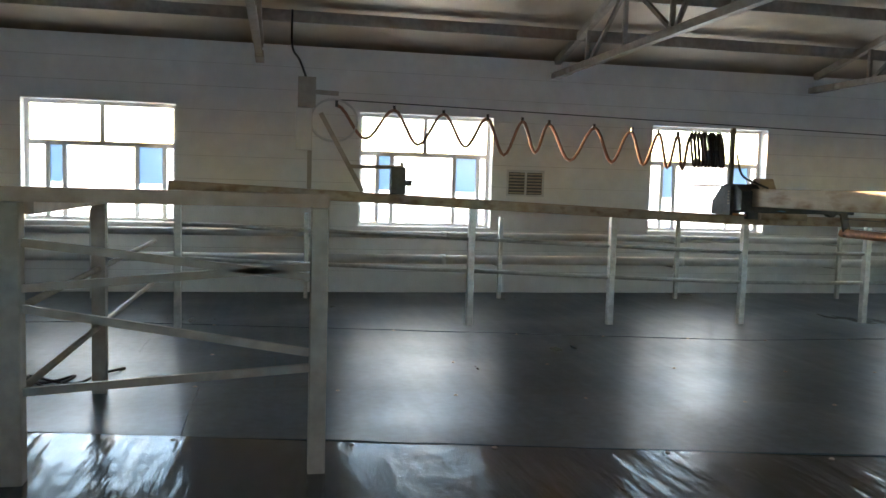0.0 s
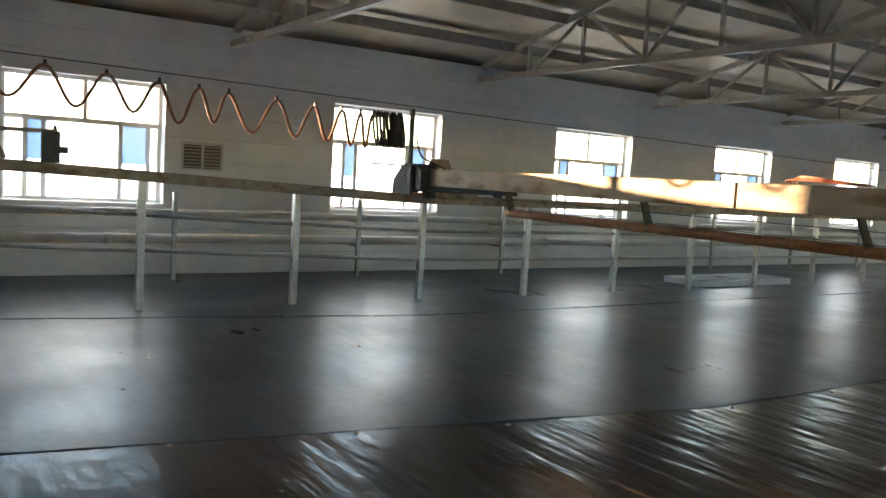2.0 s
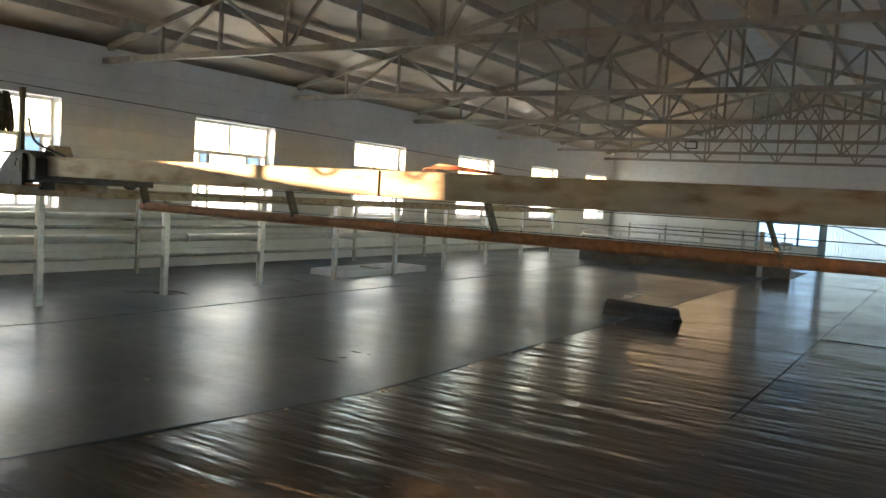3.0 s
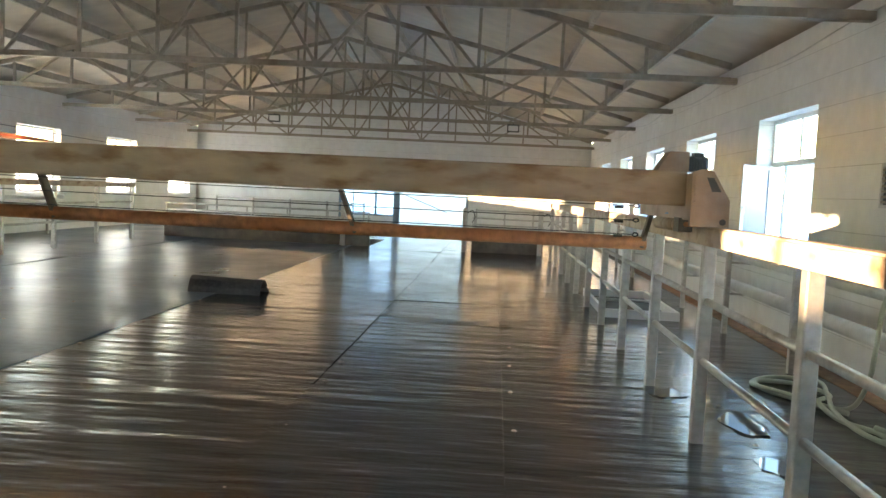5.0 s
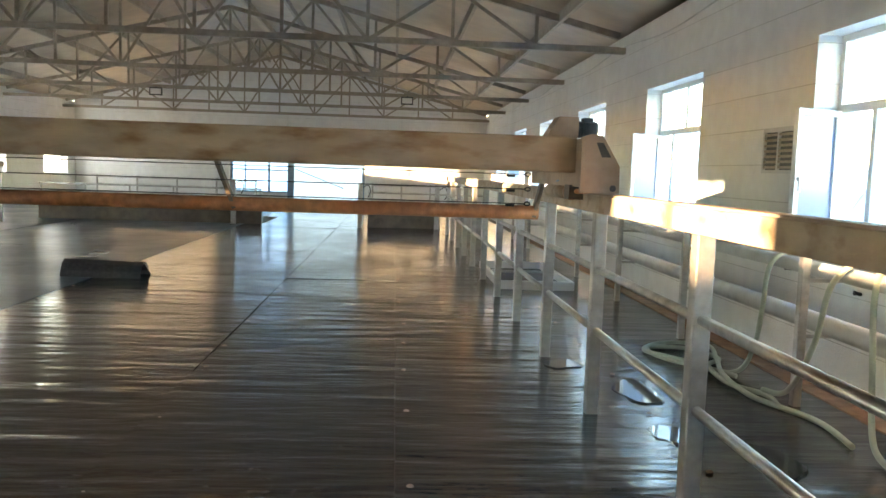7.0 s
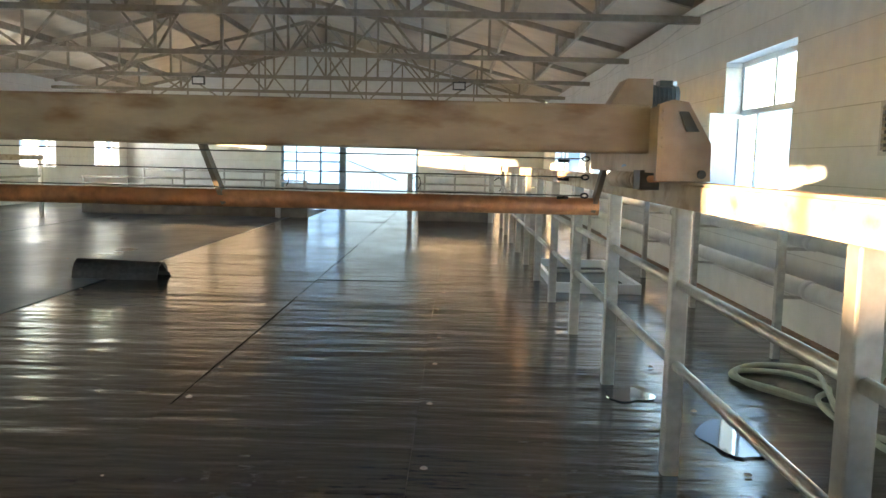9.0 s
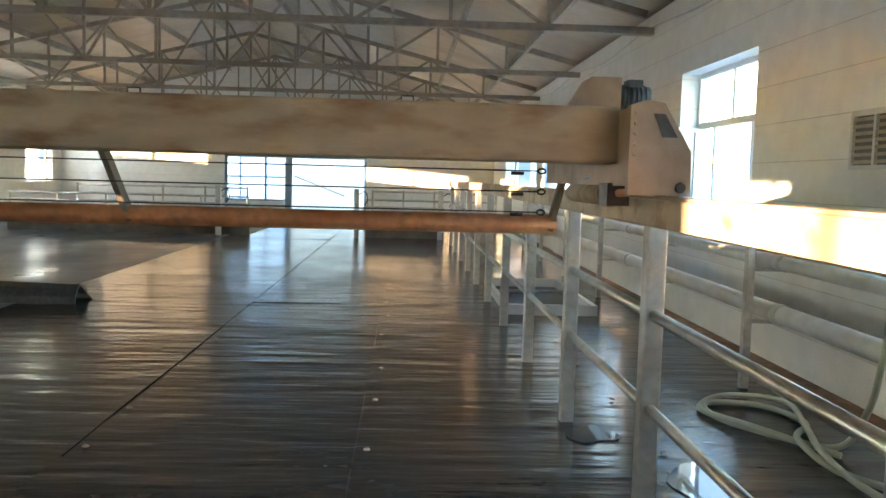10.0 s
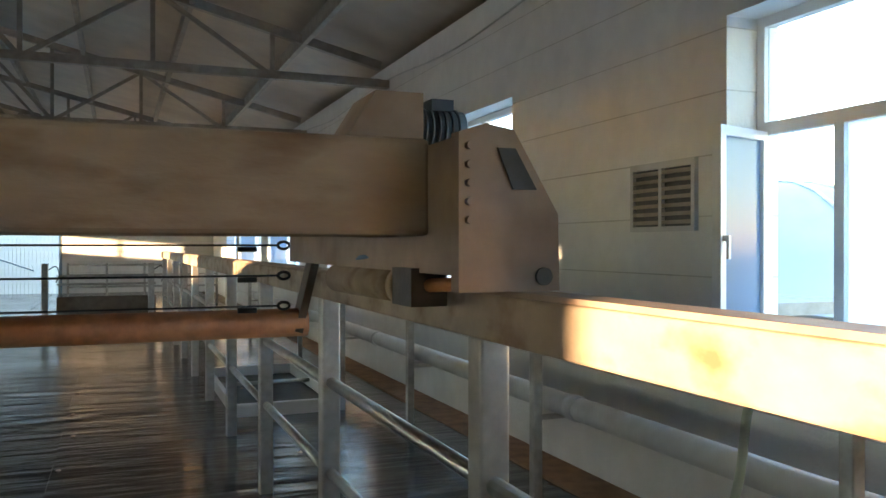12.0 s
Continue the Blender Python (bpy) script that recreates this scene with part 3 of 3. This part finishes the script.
part("side_arm", one(bar, (0, 0.44, 0.27), (0, 1.1, 0.28), 0.035, 0.045), TRUSS, p)
part("limit_switch", one(bx, -0.05, 0.05, 0.95, 1.12, -0.04, 0.28), DARK, p)
part("switch_arm", one(bx, -0.02, 0.02, 1.12, 1.20, 0.06, 0.13), DARK, p)
part("lever", one(bx, -0.015, 0.015, 1.06, 1.09, 0.28, 0.34), DARK, p)
bm = bmesh.new()
sweep(bm, spline([(-0.02, -0.05, 1.27), (-0.3, -0.12, 1.5), (-0.9, -0.2, 1.75), (-1.2, -0.2, 2.25)]), 0.014)
part("supply_cable", bm, BLACK, p)


# ---- pen fence near the start ----
def pen_fence():
    x = -4.25
    f = base("pen_fence", (x, -0.65, 0), "grey galvanised pen fence with heavy top beam and slanting bars", "fence")
    # posts and bars use the darker truss grey to carry their backlit shade
    for y, w in ((0.0, 0.05), (-1.64, 0.055)):
        bm = one(bx, -w, w, y - w, y + w, 0.012, 1.57)
        soften(bm, 0.008)
        part("post", bm, TRUSS, f)
    part("top_beam", one(bx, -0.05, 0.05, -4.5, 0.05, 1.571, 1.65), PLATE, f)
    for a, b in ((0.99, 0.73), (0.53, 0.64), (1.35, 1.17), (1.10, 1.23)):
        part("bar", one(bar, (0.0, -1.59, a), (0.0, -0.05, b), 0.035, 0.045), TRUSS, f)
    bm = one(bx, -2.0, -1.9, -1.64, -1.54, 0.012, 1.5)
    part("post", bm, TRUSS, f)
    part("post", one(bx, -0.05, 0.05, -4.4, -4.3, 0.012, 1.57), TRUSS, f)
    part("cross_beam", one(bx, -4.78, -0.06, -1.64, -1.54, 1.5, 1.569), PLATE, f)
    for z in (0.55, 1.0):
        part("cross_rail", one(rod, (-4.78, -1.59, z), (-0.06, -1.59, z), 0.022), TRUSS, f)
    return f


pen_fence()
bm = bmesh.new()
sweep(bm, spline([(-6.9, -3.1, 0.03), (-6.5, -2.75, 0.03), (-6.75, -2.55, 0.03), (-6.35, -2.65, 0.03), (-6.7, -2.9, 0.045), (-6.45, -2.5, 0.03), (-6.7, -2.35, 0.05), (-7.0, -2.2, 0.03)]), 0.012)
solid("rope", bm, BLACK, "thin black rope lying in loose loops on the mats", "rope")


# ---- service pipes along both walls ----
def pipe_run(x, d, ys, label):
    t = base("service_pipes", (x, 0, 0), label, "pipes")
    for y in ys:
        bm = one(bx, -0.03, 0.03, y - 0.03, y + 0.03, 0.012, 1.25)
        soften(bm, 0.006)
        part("stand", bm, GALV, t)
        for z in (0.505, 0.885):
            part("bracket", one(bx, *sorted((d * 0.03, d * 0.42)), y - 0.02, y + 0.02, z - 0.012, z + 0.012), GALV, t)
    a, b = ys[0] - 1.0, ys[-1] + 1.0
    for off, z, r in ((0.16, 0.585, 0.068), (0.15, 0.95, 0.052), (0.30, 0.935, 0.036)):
        part("pipe", one(rod, (d * off, a, z), (d * off, b, z), r, 14), PIPE, t)
        y = a + 2.0
        while y < b:
            part("collar", one(rod, (d * off, y, z), (d * off, y + 0.09, z), r + 0.008, 14), PIPE, t)
            y += 3.9
    return t


pipe_run(2.86, 1, [-1.58 + 2.26 * k for k in range(10)], "two grey plastic pipes on steel stands along the wall")
pipe_run(-11.42, -1, [-3.4 + 2.9 * k for k in range(9)], "grey service pipes on steel stands below the windows")
solid("kerb", one(bx, 3.135, 3.45, -8.5, 18.5, -0.02, 0.022), EARTH, "reddish brown kerb at the foot of the wall", "kerb", "structure")

bm = one(bx, 3.45, 3.598, -8.5, 18.5, -0.02, 0.40)
soften(bm, 0.012)
solid("wall_plinth", bm, WALL, "pitted whitewashed plinth along the foot of the wall", "plinth", "structure")


def hose(ctrl, label, r=0.019):
    bm = bmesh.new()
    sweep(bm, spline(ctrl, 7), r, 8)
    return solid("hose", bm, HOSE, label, "hose", "", "pale hoses")


hose([(3.2, 5.7, 1.03), (3.05, 5.68, 1.06), (2.84, 5.65, 0.95), (2.82, 5.7, 0.6), (2.85, 5.85, 0.3), (2.8, 6.0, 0.06), (2.6, 6.2, 0.035), (2.35, 6.6, 0.035), (2.4, 6.95, 0.035), (2.75, 6.9, 0.035), (2.85, 6.5, 0.04), (2.6, 6.1, 0.075), (2.6, 5.7, 0.04), (2.75, 5.4, 0.035), (2.7, 5.1, 0.035)], "pale green hose hung over the pipe and coiled on the mats")
hose([(2.75, 5.9, 0.04), (2.45, 6.3, 0.07), (2.3, 6.8, 0.04), (2.6, 7.15, 0.035), (2.9, 6.9, 0.07), (2.75, 6.3, 0.08), (2.6, 5.8, 0.08), (2.62, 5.35, 0.04), (2.8, 4.8, 0.035), (2.75, 4.3, 0.035)], "pale green hose lying in coils by the wall")
hose([(3.18, 4.75, 1.02), (3.02, 4.78, 1.07), (2.86, 4.85, 0.9), (2.83, 4.95, 0.5), (2.8, 5.2, 0.12), (2.72, 5.4, 0.075)], "pale hose hanging from the pipe beside a stand")
hose([(3.1, 4.5, 1.02), (2.95, 4.45, 1.06), (2.84, 4.35, 0.9), (2.8, 4.25, 0.5), (2.78, 4.15, 0.1), (2.75, 3.9, 0.035)], "pale hose hanging from the pipe down to the floor")


# ---- floor basins with raised frames ----
def basin(x0, x1, y0, y1):
    b = base("floor_basin", ((x0 + x1) / 2, (y0 + y1) / 2, 0), "low white-edged frame around a floor opening beside the track", "basin", "floor basins")
    w, d = (x1 - x0) / 2, (y1 - y0) / 2
    for p in ((-w, w, -d, -d + 0.05), (-w, w, d - 0.05, d), (-w, -w + 0.05, -d + 0.05, d - 0.05), (w - 0.05, w, -d + 0.05, d - 0.05)):
        bm = one(bx, *p, 0.0, 0.13)
        soften(bm, 0.006)
        part("side", bm, PVC, b)
    part("inner_floor", one(bx, -w + 0.05, w - 0.05, -d + 0.05, d - 0.05, 0.0, 0.02), DARK, b, "dark wet bottom")
    part("cross_bar", one(rod, (-w + 0.05, 0.1, 0.1), (w - 0.05, 0.1, 0.1), 0.02), GALV, b)
    return b


basin(1.48, 2.5, 10.5, 12.9)
basin(-10.0, -9.2, 10.9, 13.6)


# ---- low trough walls and gate posts across the hall ----
for x0, x1 in ((-9.0, -3.35), (-0.6, 1.3)):
    t = base("trough_wall", ((x0 + x1) / 2, 21.4, 0), "dark low trough wall with a pipe railing on top", "low wall", "trough walls")
    w = (x1 - x0) / 2
    bm = one(bx, -w, w, -0.06, 0.06, 0.0, 0.5)
    soften(bm, 0.01)
    part("wall_panel", bm, TROUGH, t)
    for z in (0.75, 0.92):
        part("rail", one(rod, (-w, 0, z), (w, 0, z), 0.022), GALV, t)
    n = max(2, int(2 * w / 1.1) + 1)
    for i in range(n):
        xx = -w + 0.05 + (2 * w - 0.1) * i / (n - 1)
        part("upright", one(rod, (xx, 0, 0.5), (xx, 0, 0.94), 0.02), GALV, t)
for x0, x1 in ((-9.0, -3.35), (-0.6, 1.3)):
    bm = one(bx, x0, x1, 21.47, 24.5, 0.0, 0.03)
    solid("trough_floor", bm, TROUGH, "dark wet trough bottom", "trough", "structure")
for x in (-4.05, -0.8, 1.2):
    p = base("gate_post", (x, 21.2, 0), "square galvanised gate post with a hook", "post", "gate posts")
    bm = one(bx, -0.06, 0.06, -0.06, 0.06, 0, 1.18)
    soften(bm, 0.01)
    part("post", bm, GALV, p)
    bm = bmesh.new()
    sweep(bm, spline([(0.06, 0, 1.05), (0.2, 0, 1.12), (0.26, 0, 0.95), (0.2, 0, 0.8)]), 0.012)
    part("hook", bm, BLACK, p)
for x0, x1, y in ((-9.0, -4.2, 25.5), (-0.6, 3.0, 25.5)):
    t = base("pen_railing", ((x0 + x1) / 2, y, 0), "galvanised pipe railing in the far pens", "railing", "pen railings")
    w = (x1 - x0) / 2
    for z in (0.5, 0.8, 1.05):
        part("rail", one(rod, (-w, 0, z), (w, 0, z), 0.025), GALV, t)
    for i in range(5):
        part("upright", one(rod, (-w + 2 * w * i / 4, 0, -0.02), (-w + 2 * w * i / 4, 0, 1.1), 0.028), GALV, t)


# ---- far doorway: glazed front and a sheet door seen outside it ----
d = base("door_1", (-6.28, YF, 0), "wide blue-framed doorway with glazed side and open middle", "doorway", "", "structure")
W = 5.19
for a, b, z0, z1 in ((0, 0.10, 0, 2.2), (W - 0.10, W, 0, 2.2), (0.10, W - 0.10, 2.08, 2.2), (2.20, 2.45, 0, 2.08), (0.10, 2.20, 0.5, 0.56), (1.45, 1.52, 0.56, 2.08), (0.55, 0.60, 0.56, 2.08), (0.10, 2.20, 1.35, 1.40)):
    part("door_frame", one(bx, a, b, 0.1, 0.18, z0, z1), BLUEFRAME, d)
part("lower_panel", one(bx, 0.10, 2.20, 0.12, 0.16, 0, 0.5), SHEET, d)
for a, b in ((0.10, 0.55), (0.60, 1.45), (1.52, 2.20)):
    part("pane", one(bx, a, b, 0.13, 0.14, 0.56, 2.08), FROST, d)
part("stay", one(rod, (2.5, 0.0, 1.45), (4.4, -0.3, 0.75), 0.02), BLUEFRAME, d)
fence = base("sheet_fence", (-2.8, YF + 3.0, -0.32), "white corrugated metal sheet fence outside the doorway", "fence")
part("backing", one(bx, -1.9, 1.9, 0.04, 0.07, 0, 2.9), SHEET, fence)
rib = mesh_of("rib", one(bx, -0.04, 0.04, 0.0, 0.04, 0, 2.9), SHEET)
for i in range(30):
    r = new("rib", rib)
    r.parent, r.location = fence, (-1.8 + 0.124 * i, 0, 0)

# thin supply cable clipped along the top of the east wall
bm = bmesh.new()
sweep(bm, [(XR - 0.02, 6.0 + 0.4 * k, 3.50 + 0.05 * math.cos(2 * math.pi * (0.4 * k - 2.1) / 4.74)) for k in range(60)], 0.009)
solid("wall_cable", bm, PIPE, "thin grey cable sagging along the top of the wall", "cable", "structure")

for y, z in ((5.75, 0.72), (6.85, 0.78), (9.1, 0.8)):
    bm = one(rod, (XR, y, z), (XR - 0.05, y, z + 0.01), 0.014, 8)
    rod(bm, (XR - 0.05, y, z + 0.01), (XR - 0.058, y, z + 0.01), 0.02, 6)
    solid("wall_anchor", bm, DARK, "small rusty anchor bolt sticking out of the wall", "bolt", "", "wall anchors")

# ---- two floodlights under a truss ----
for x in (-6.12, 0.35):
    f = base("floodlight", (x, 21.6, 3.35), "small black floodlight under the truss", "floodlight", "floodlights")
    part("housing", one(bx, -0.16, 0.16, -0.03, 0.03, -0.10, 0.10), DARK, f)
    part("lens", one(bx, -0.13, 0.13, -0.036, -0.031, -0.07, 0.07), PVC, f, "pale glass front")
    part("yoke", one(bar, (0, 0.0, 0.10), (0, 0.05, 0.14), 0.03, 0.03), DARK, f)

# ---- outside ----
solid("ground", one(bx, -400, 400, -400, 400, -0.6, -0.32), GROUND, "pale bare yard", "ground", "structure")
t = base("storage_tank", (11.5, 14.5, -0.32), "large pale round-topped tank in the yard", "tank")
bm = bmesh.new()
bmesh.ops.create_uvsphere(bm, u_segments=28, v_segments=14, radius=1, matrix=Matrix.Diagonal((3.4, 3.4, 3.0, 1)))
bmesh.ops.delete(bm, geom=[v for v in bm.verts if v.co.z < -0.05], context="VERTS")
for f in bm.faces:
    f.smooth = True
part("dome", bm, TANKMAT, t)
for i in range(10):
    a = math.pi * 2 * i / 10
    bm = bmesh.new()
    sweep(bm, [(3.42 * math.cos(a) * math.cos(e), 3.42 * math.sin(a) * math.cos(e), 3.02 * math.sin(e)) for e in (math.pi / 2 * k / 8 for k in range(9))], 0.03)
    part("seam", bm, PIPE, t)
t = base("wood_stack", (6.6, 9.6, -0.32), "stack of pale boards outside the window", "boards")
for i in range(7):
    part("board", one(bx, -0.8, 0.8, -0.9 + 0.26 * i * 0.2, 0.9, 0.2 * i, 0.2 * i + 0.12), CONCRETE, t)

# ---- bent rubber sheet standing on the mats ----
bm = bmesh.new()
prof = [(0.0, 0.0), (0.02, 0.13), (0.07, 0.25), (0.15, 0.31), (0.24, 0.30), (0.31, 0.22), (0.33, 0.12), (0.45, 0.03)]
outer = [(y, z + 0.02) for y, z in prof]
n = len(prof)
rows = []
for x in (-0.52, -0.2, 0.2, 0.52):
    rows.append([bm.verts.new((x, y + 0.05 * x, z * (1 - 0.12 * x))) for y, z in outer + [(y + 0.012, z - 0.012) for y, z in outer[::-1]]])
for a, b in zip(rows, rows[1:]):
    for i in range(2 * n):
        bm.faces.new((a[i], a[(i + 1) % (2 * n)], b[(i + 1) % (2 * n)], b[i]))
bm.faces.new(rows[0][::-1])
bm.faces.new(rows[-1])
bmesh.ops.recalc_face_normals(bm, faces=bm.faces)
fold = solid("folded_rubber_sheet", bm, DARK, "black rubber sheet bent over on itself on the floor", "rubber sheet")
fold.matrix_basis = pose(-3.70, 10.62, -0.008, 0, 0, -2) @ Matrix.Diagonal((0.97, 1, 0.72, 1))

# ---- rubber mats: strips along the hall with lapped, slightly lifted edges ----
EDGES = [-12.08, -10.0, -8.0, -6.4, -5.15, -3.80, -1.36, 0.12, 1.72, 3.13]


def seam_x(k, y):
    """The strips of the west half were laid askew in the south part of the hall."""
    return EDGES[k] - (0.2 * min(7.5, max(0.0, 4.5 - y)) if 2 <= k <= 5 else 0.0)



mats = base("floor_mats", (0, 0, 0), "wet black rubber mats laid in strips over the floor", "mats", "", "structure")
rnd = random.Random(4)
for i in range(len(EDGES) - 1):
    cuts = [YB + 0.02]
    first_cut = [-1.2, -3.0, -2.2, -0.9, -1.5, -3.5, 0.55, -1.0, -2.6][i]
    while first_cut < YF - 2:
        cuts.append(first_cut)
        first_cut += {6: 5.25, 3: 11.0, 4: 13.0, 5: 12.0, 1: 10.0}.get(i, 8.4)
    cuts.append(YF - 0.02)
    for j, (ya, yb) in enumerate(zip(cuts, cuts[1:])):
        ln = yb - ya
        nx, ny = 12, max(8, int(ln / 0.09))
        level = 0.012 + 0.006 * (i % 2) + 0.002 * (j % 2) + (0.010 if i == 4 else 0.0) + (0.016 if (i, j) == (6, 1) else 0.0)
        bm = bmesh.new()
        grid = []
        for b in range(ny + 1):
            row = []
            for a in range(nx + 1):
                u, v = a / nx, b / ny
                py = ya + 0.003 + (ln - 0.006) * v
                xa, xb = seam_x(i, py), seam_x(i + 1, py)
                px = xa + 0.0015 + (xb - xa - 0.003) * u
                q = Vector((px * 0.8, py * 0.8, i * 3.1 + j))
                edge = max(0.0, 1 - min(u, 1 - u) * 10) ** 2
                end = max(0.0, 1 - min(v, 1 - v) * ln / 0.5) ** 2
                lift = (0.010 if (i == 4 and u > 0.5) else 0.0012) * edge * max(0, noise.noise(Vector((i * 5.0 + (u > 0.5), py * 0.9, j)))) * 2 + 0.003 * end * max(0, noise.noise(Vector((px * 1.5, j * 7.0, i))))
                wav = (1.0 if i < 5 else 1.35) * 0.003 * noise.noise(q) + 0.0042 * noise.noise(Vector((px * 0.55, py * 2.6, i * 0.3))) + 0.0012 * noise.noise(Vector((px * 1.2, py * 5.5, i)))
                sx = 0.006 * noise.noise(Vector((py * 0.7, i * 9.0, u > 0.5))) * edge
                row.append(bm.verts.new((px + sx, py, level + wav + lift)))
            grid.append(row)
        for r0, r1 in zip(grid, grid[1:]):
            for a in range(nx):
                bm.faces.new((r0[a], r0[a + 1], r1[a + 1], r1[a])).smooth = True
        loop = grid[0] + [r[-1] for r in grid[1:]] + grid[-1][-2::-1] + [r[0] for r in grid[-2:0:-1]]
        hi = [bm.verts.new(v.co) for v in loop]
        lo = [bm.verts.new((v.co.x, v.co.y, v.co.z - (0.022 if i in (4, 6) else 0.012))) for v in loop]
        for k in range(len(loop)):
            m = (k + 1) % len(loop)
            bm.faces.new((hi[k], lo[k], lo[m], hi[m]))
        part("mat", bm, DAMP if i < 5 else RUBBER, mats)

# screw heads with washers holding the mats
stud = bmesh.new()
rod(stud, (0, 0, 0), (0, 0, 0.005), 0.020, 12, 0.016)
rod(stud, (0, 0, 0.005), (0, 0, 0.010), 0.008, 6)
stud_mesh = mesh_of("stud", stud, PLATE)
for e in range(2, len(EDGES) - 1):
    for k in range(14):
        s = new("stud", stud_mesh)
        s.parent = mats
        y = -1.5 + k * 1.05 + rnd.uniform(-0.2, 0.2)
        s.location = (seam_x(e, y) + rnd.uniform(0.04, 0.09), y, 0.022)

# shallow puddles on the mats by the track
WATER = material("standing_water", (0.035, 0.04, 0.045), 0.04, grain=3, spread=0.1, stain_amount=0.1, bump=0.02, bump_scale=12, rough_spread=0.02)
for k, (cx, cy, rx, ry) in enumerate(((1.86, 5.47, 0.16, 0.28), (1.46, 6.28, 0.14, 0.16), (2.2, 4.1, 0.12, 0.25), (1.75, 4.55, 0.1, 0.16))):
    bm = bmesh.new()
    ring = []
    for i in range(28):
        a = 2 * math.pi * i / 28
        r = 1 + 0.45 * noise.noise(Vector((math.cos(a) * 1.3, math.sin(a) * 1.3, k * 4.0)))
        ring.append((cx + rx * r * math.cos(a), cy + ry * r * math.sin(a)))
    top = [bm.verts.new((x, y, 0.0255)) for x, y in ring]
    low = [bm.verts.new((cx + (x - cx) * 1.04, cy + (y - cy) * 1.04, 0.012)) for x, y in ring]
    bm.faces.new(top)
    for i in range(28):
        bm.faces.new((low[i], low[(i + 1) % 28], top[(i + 1) % 28], top[i]))
    solid("puddle", bm, WATER, "thin puddle of water on the rubber mats", "puddle", "structure")
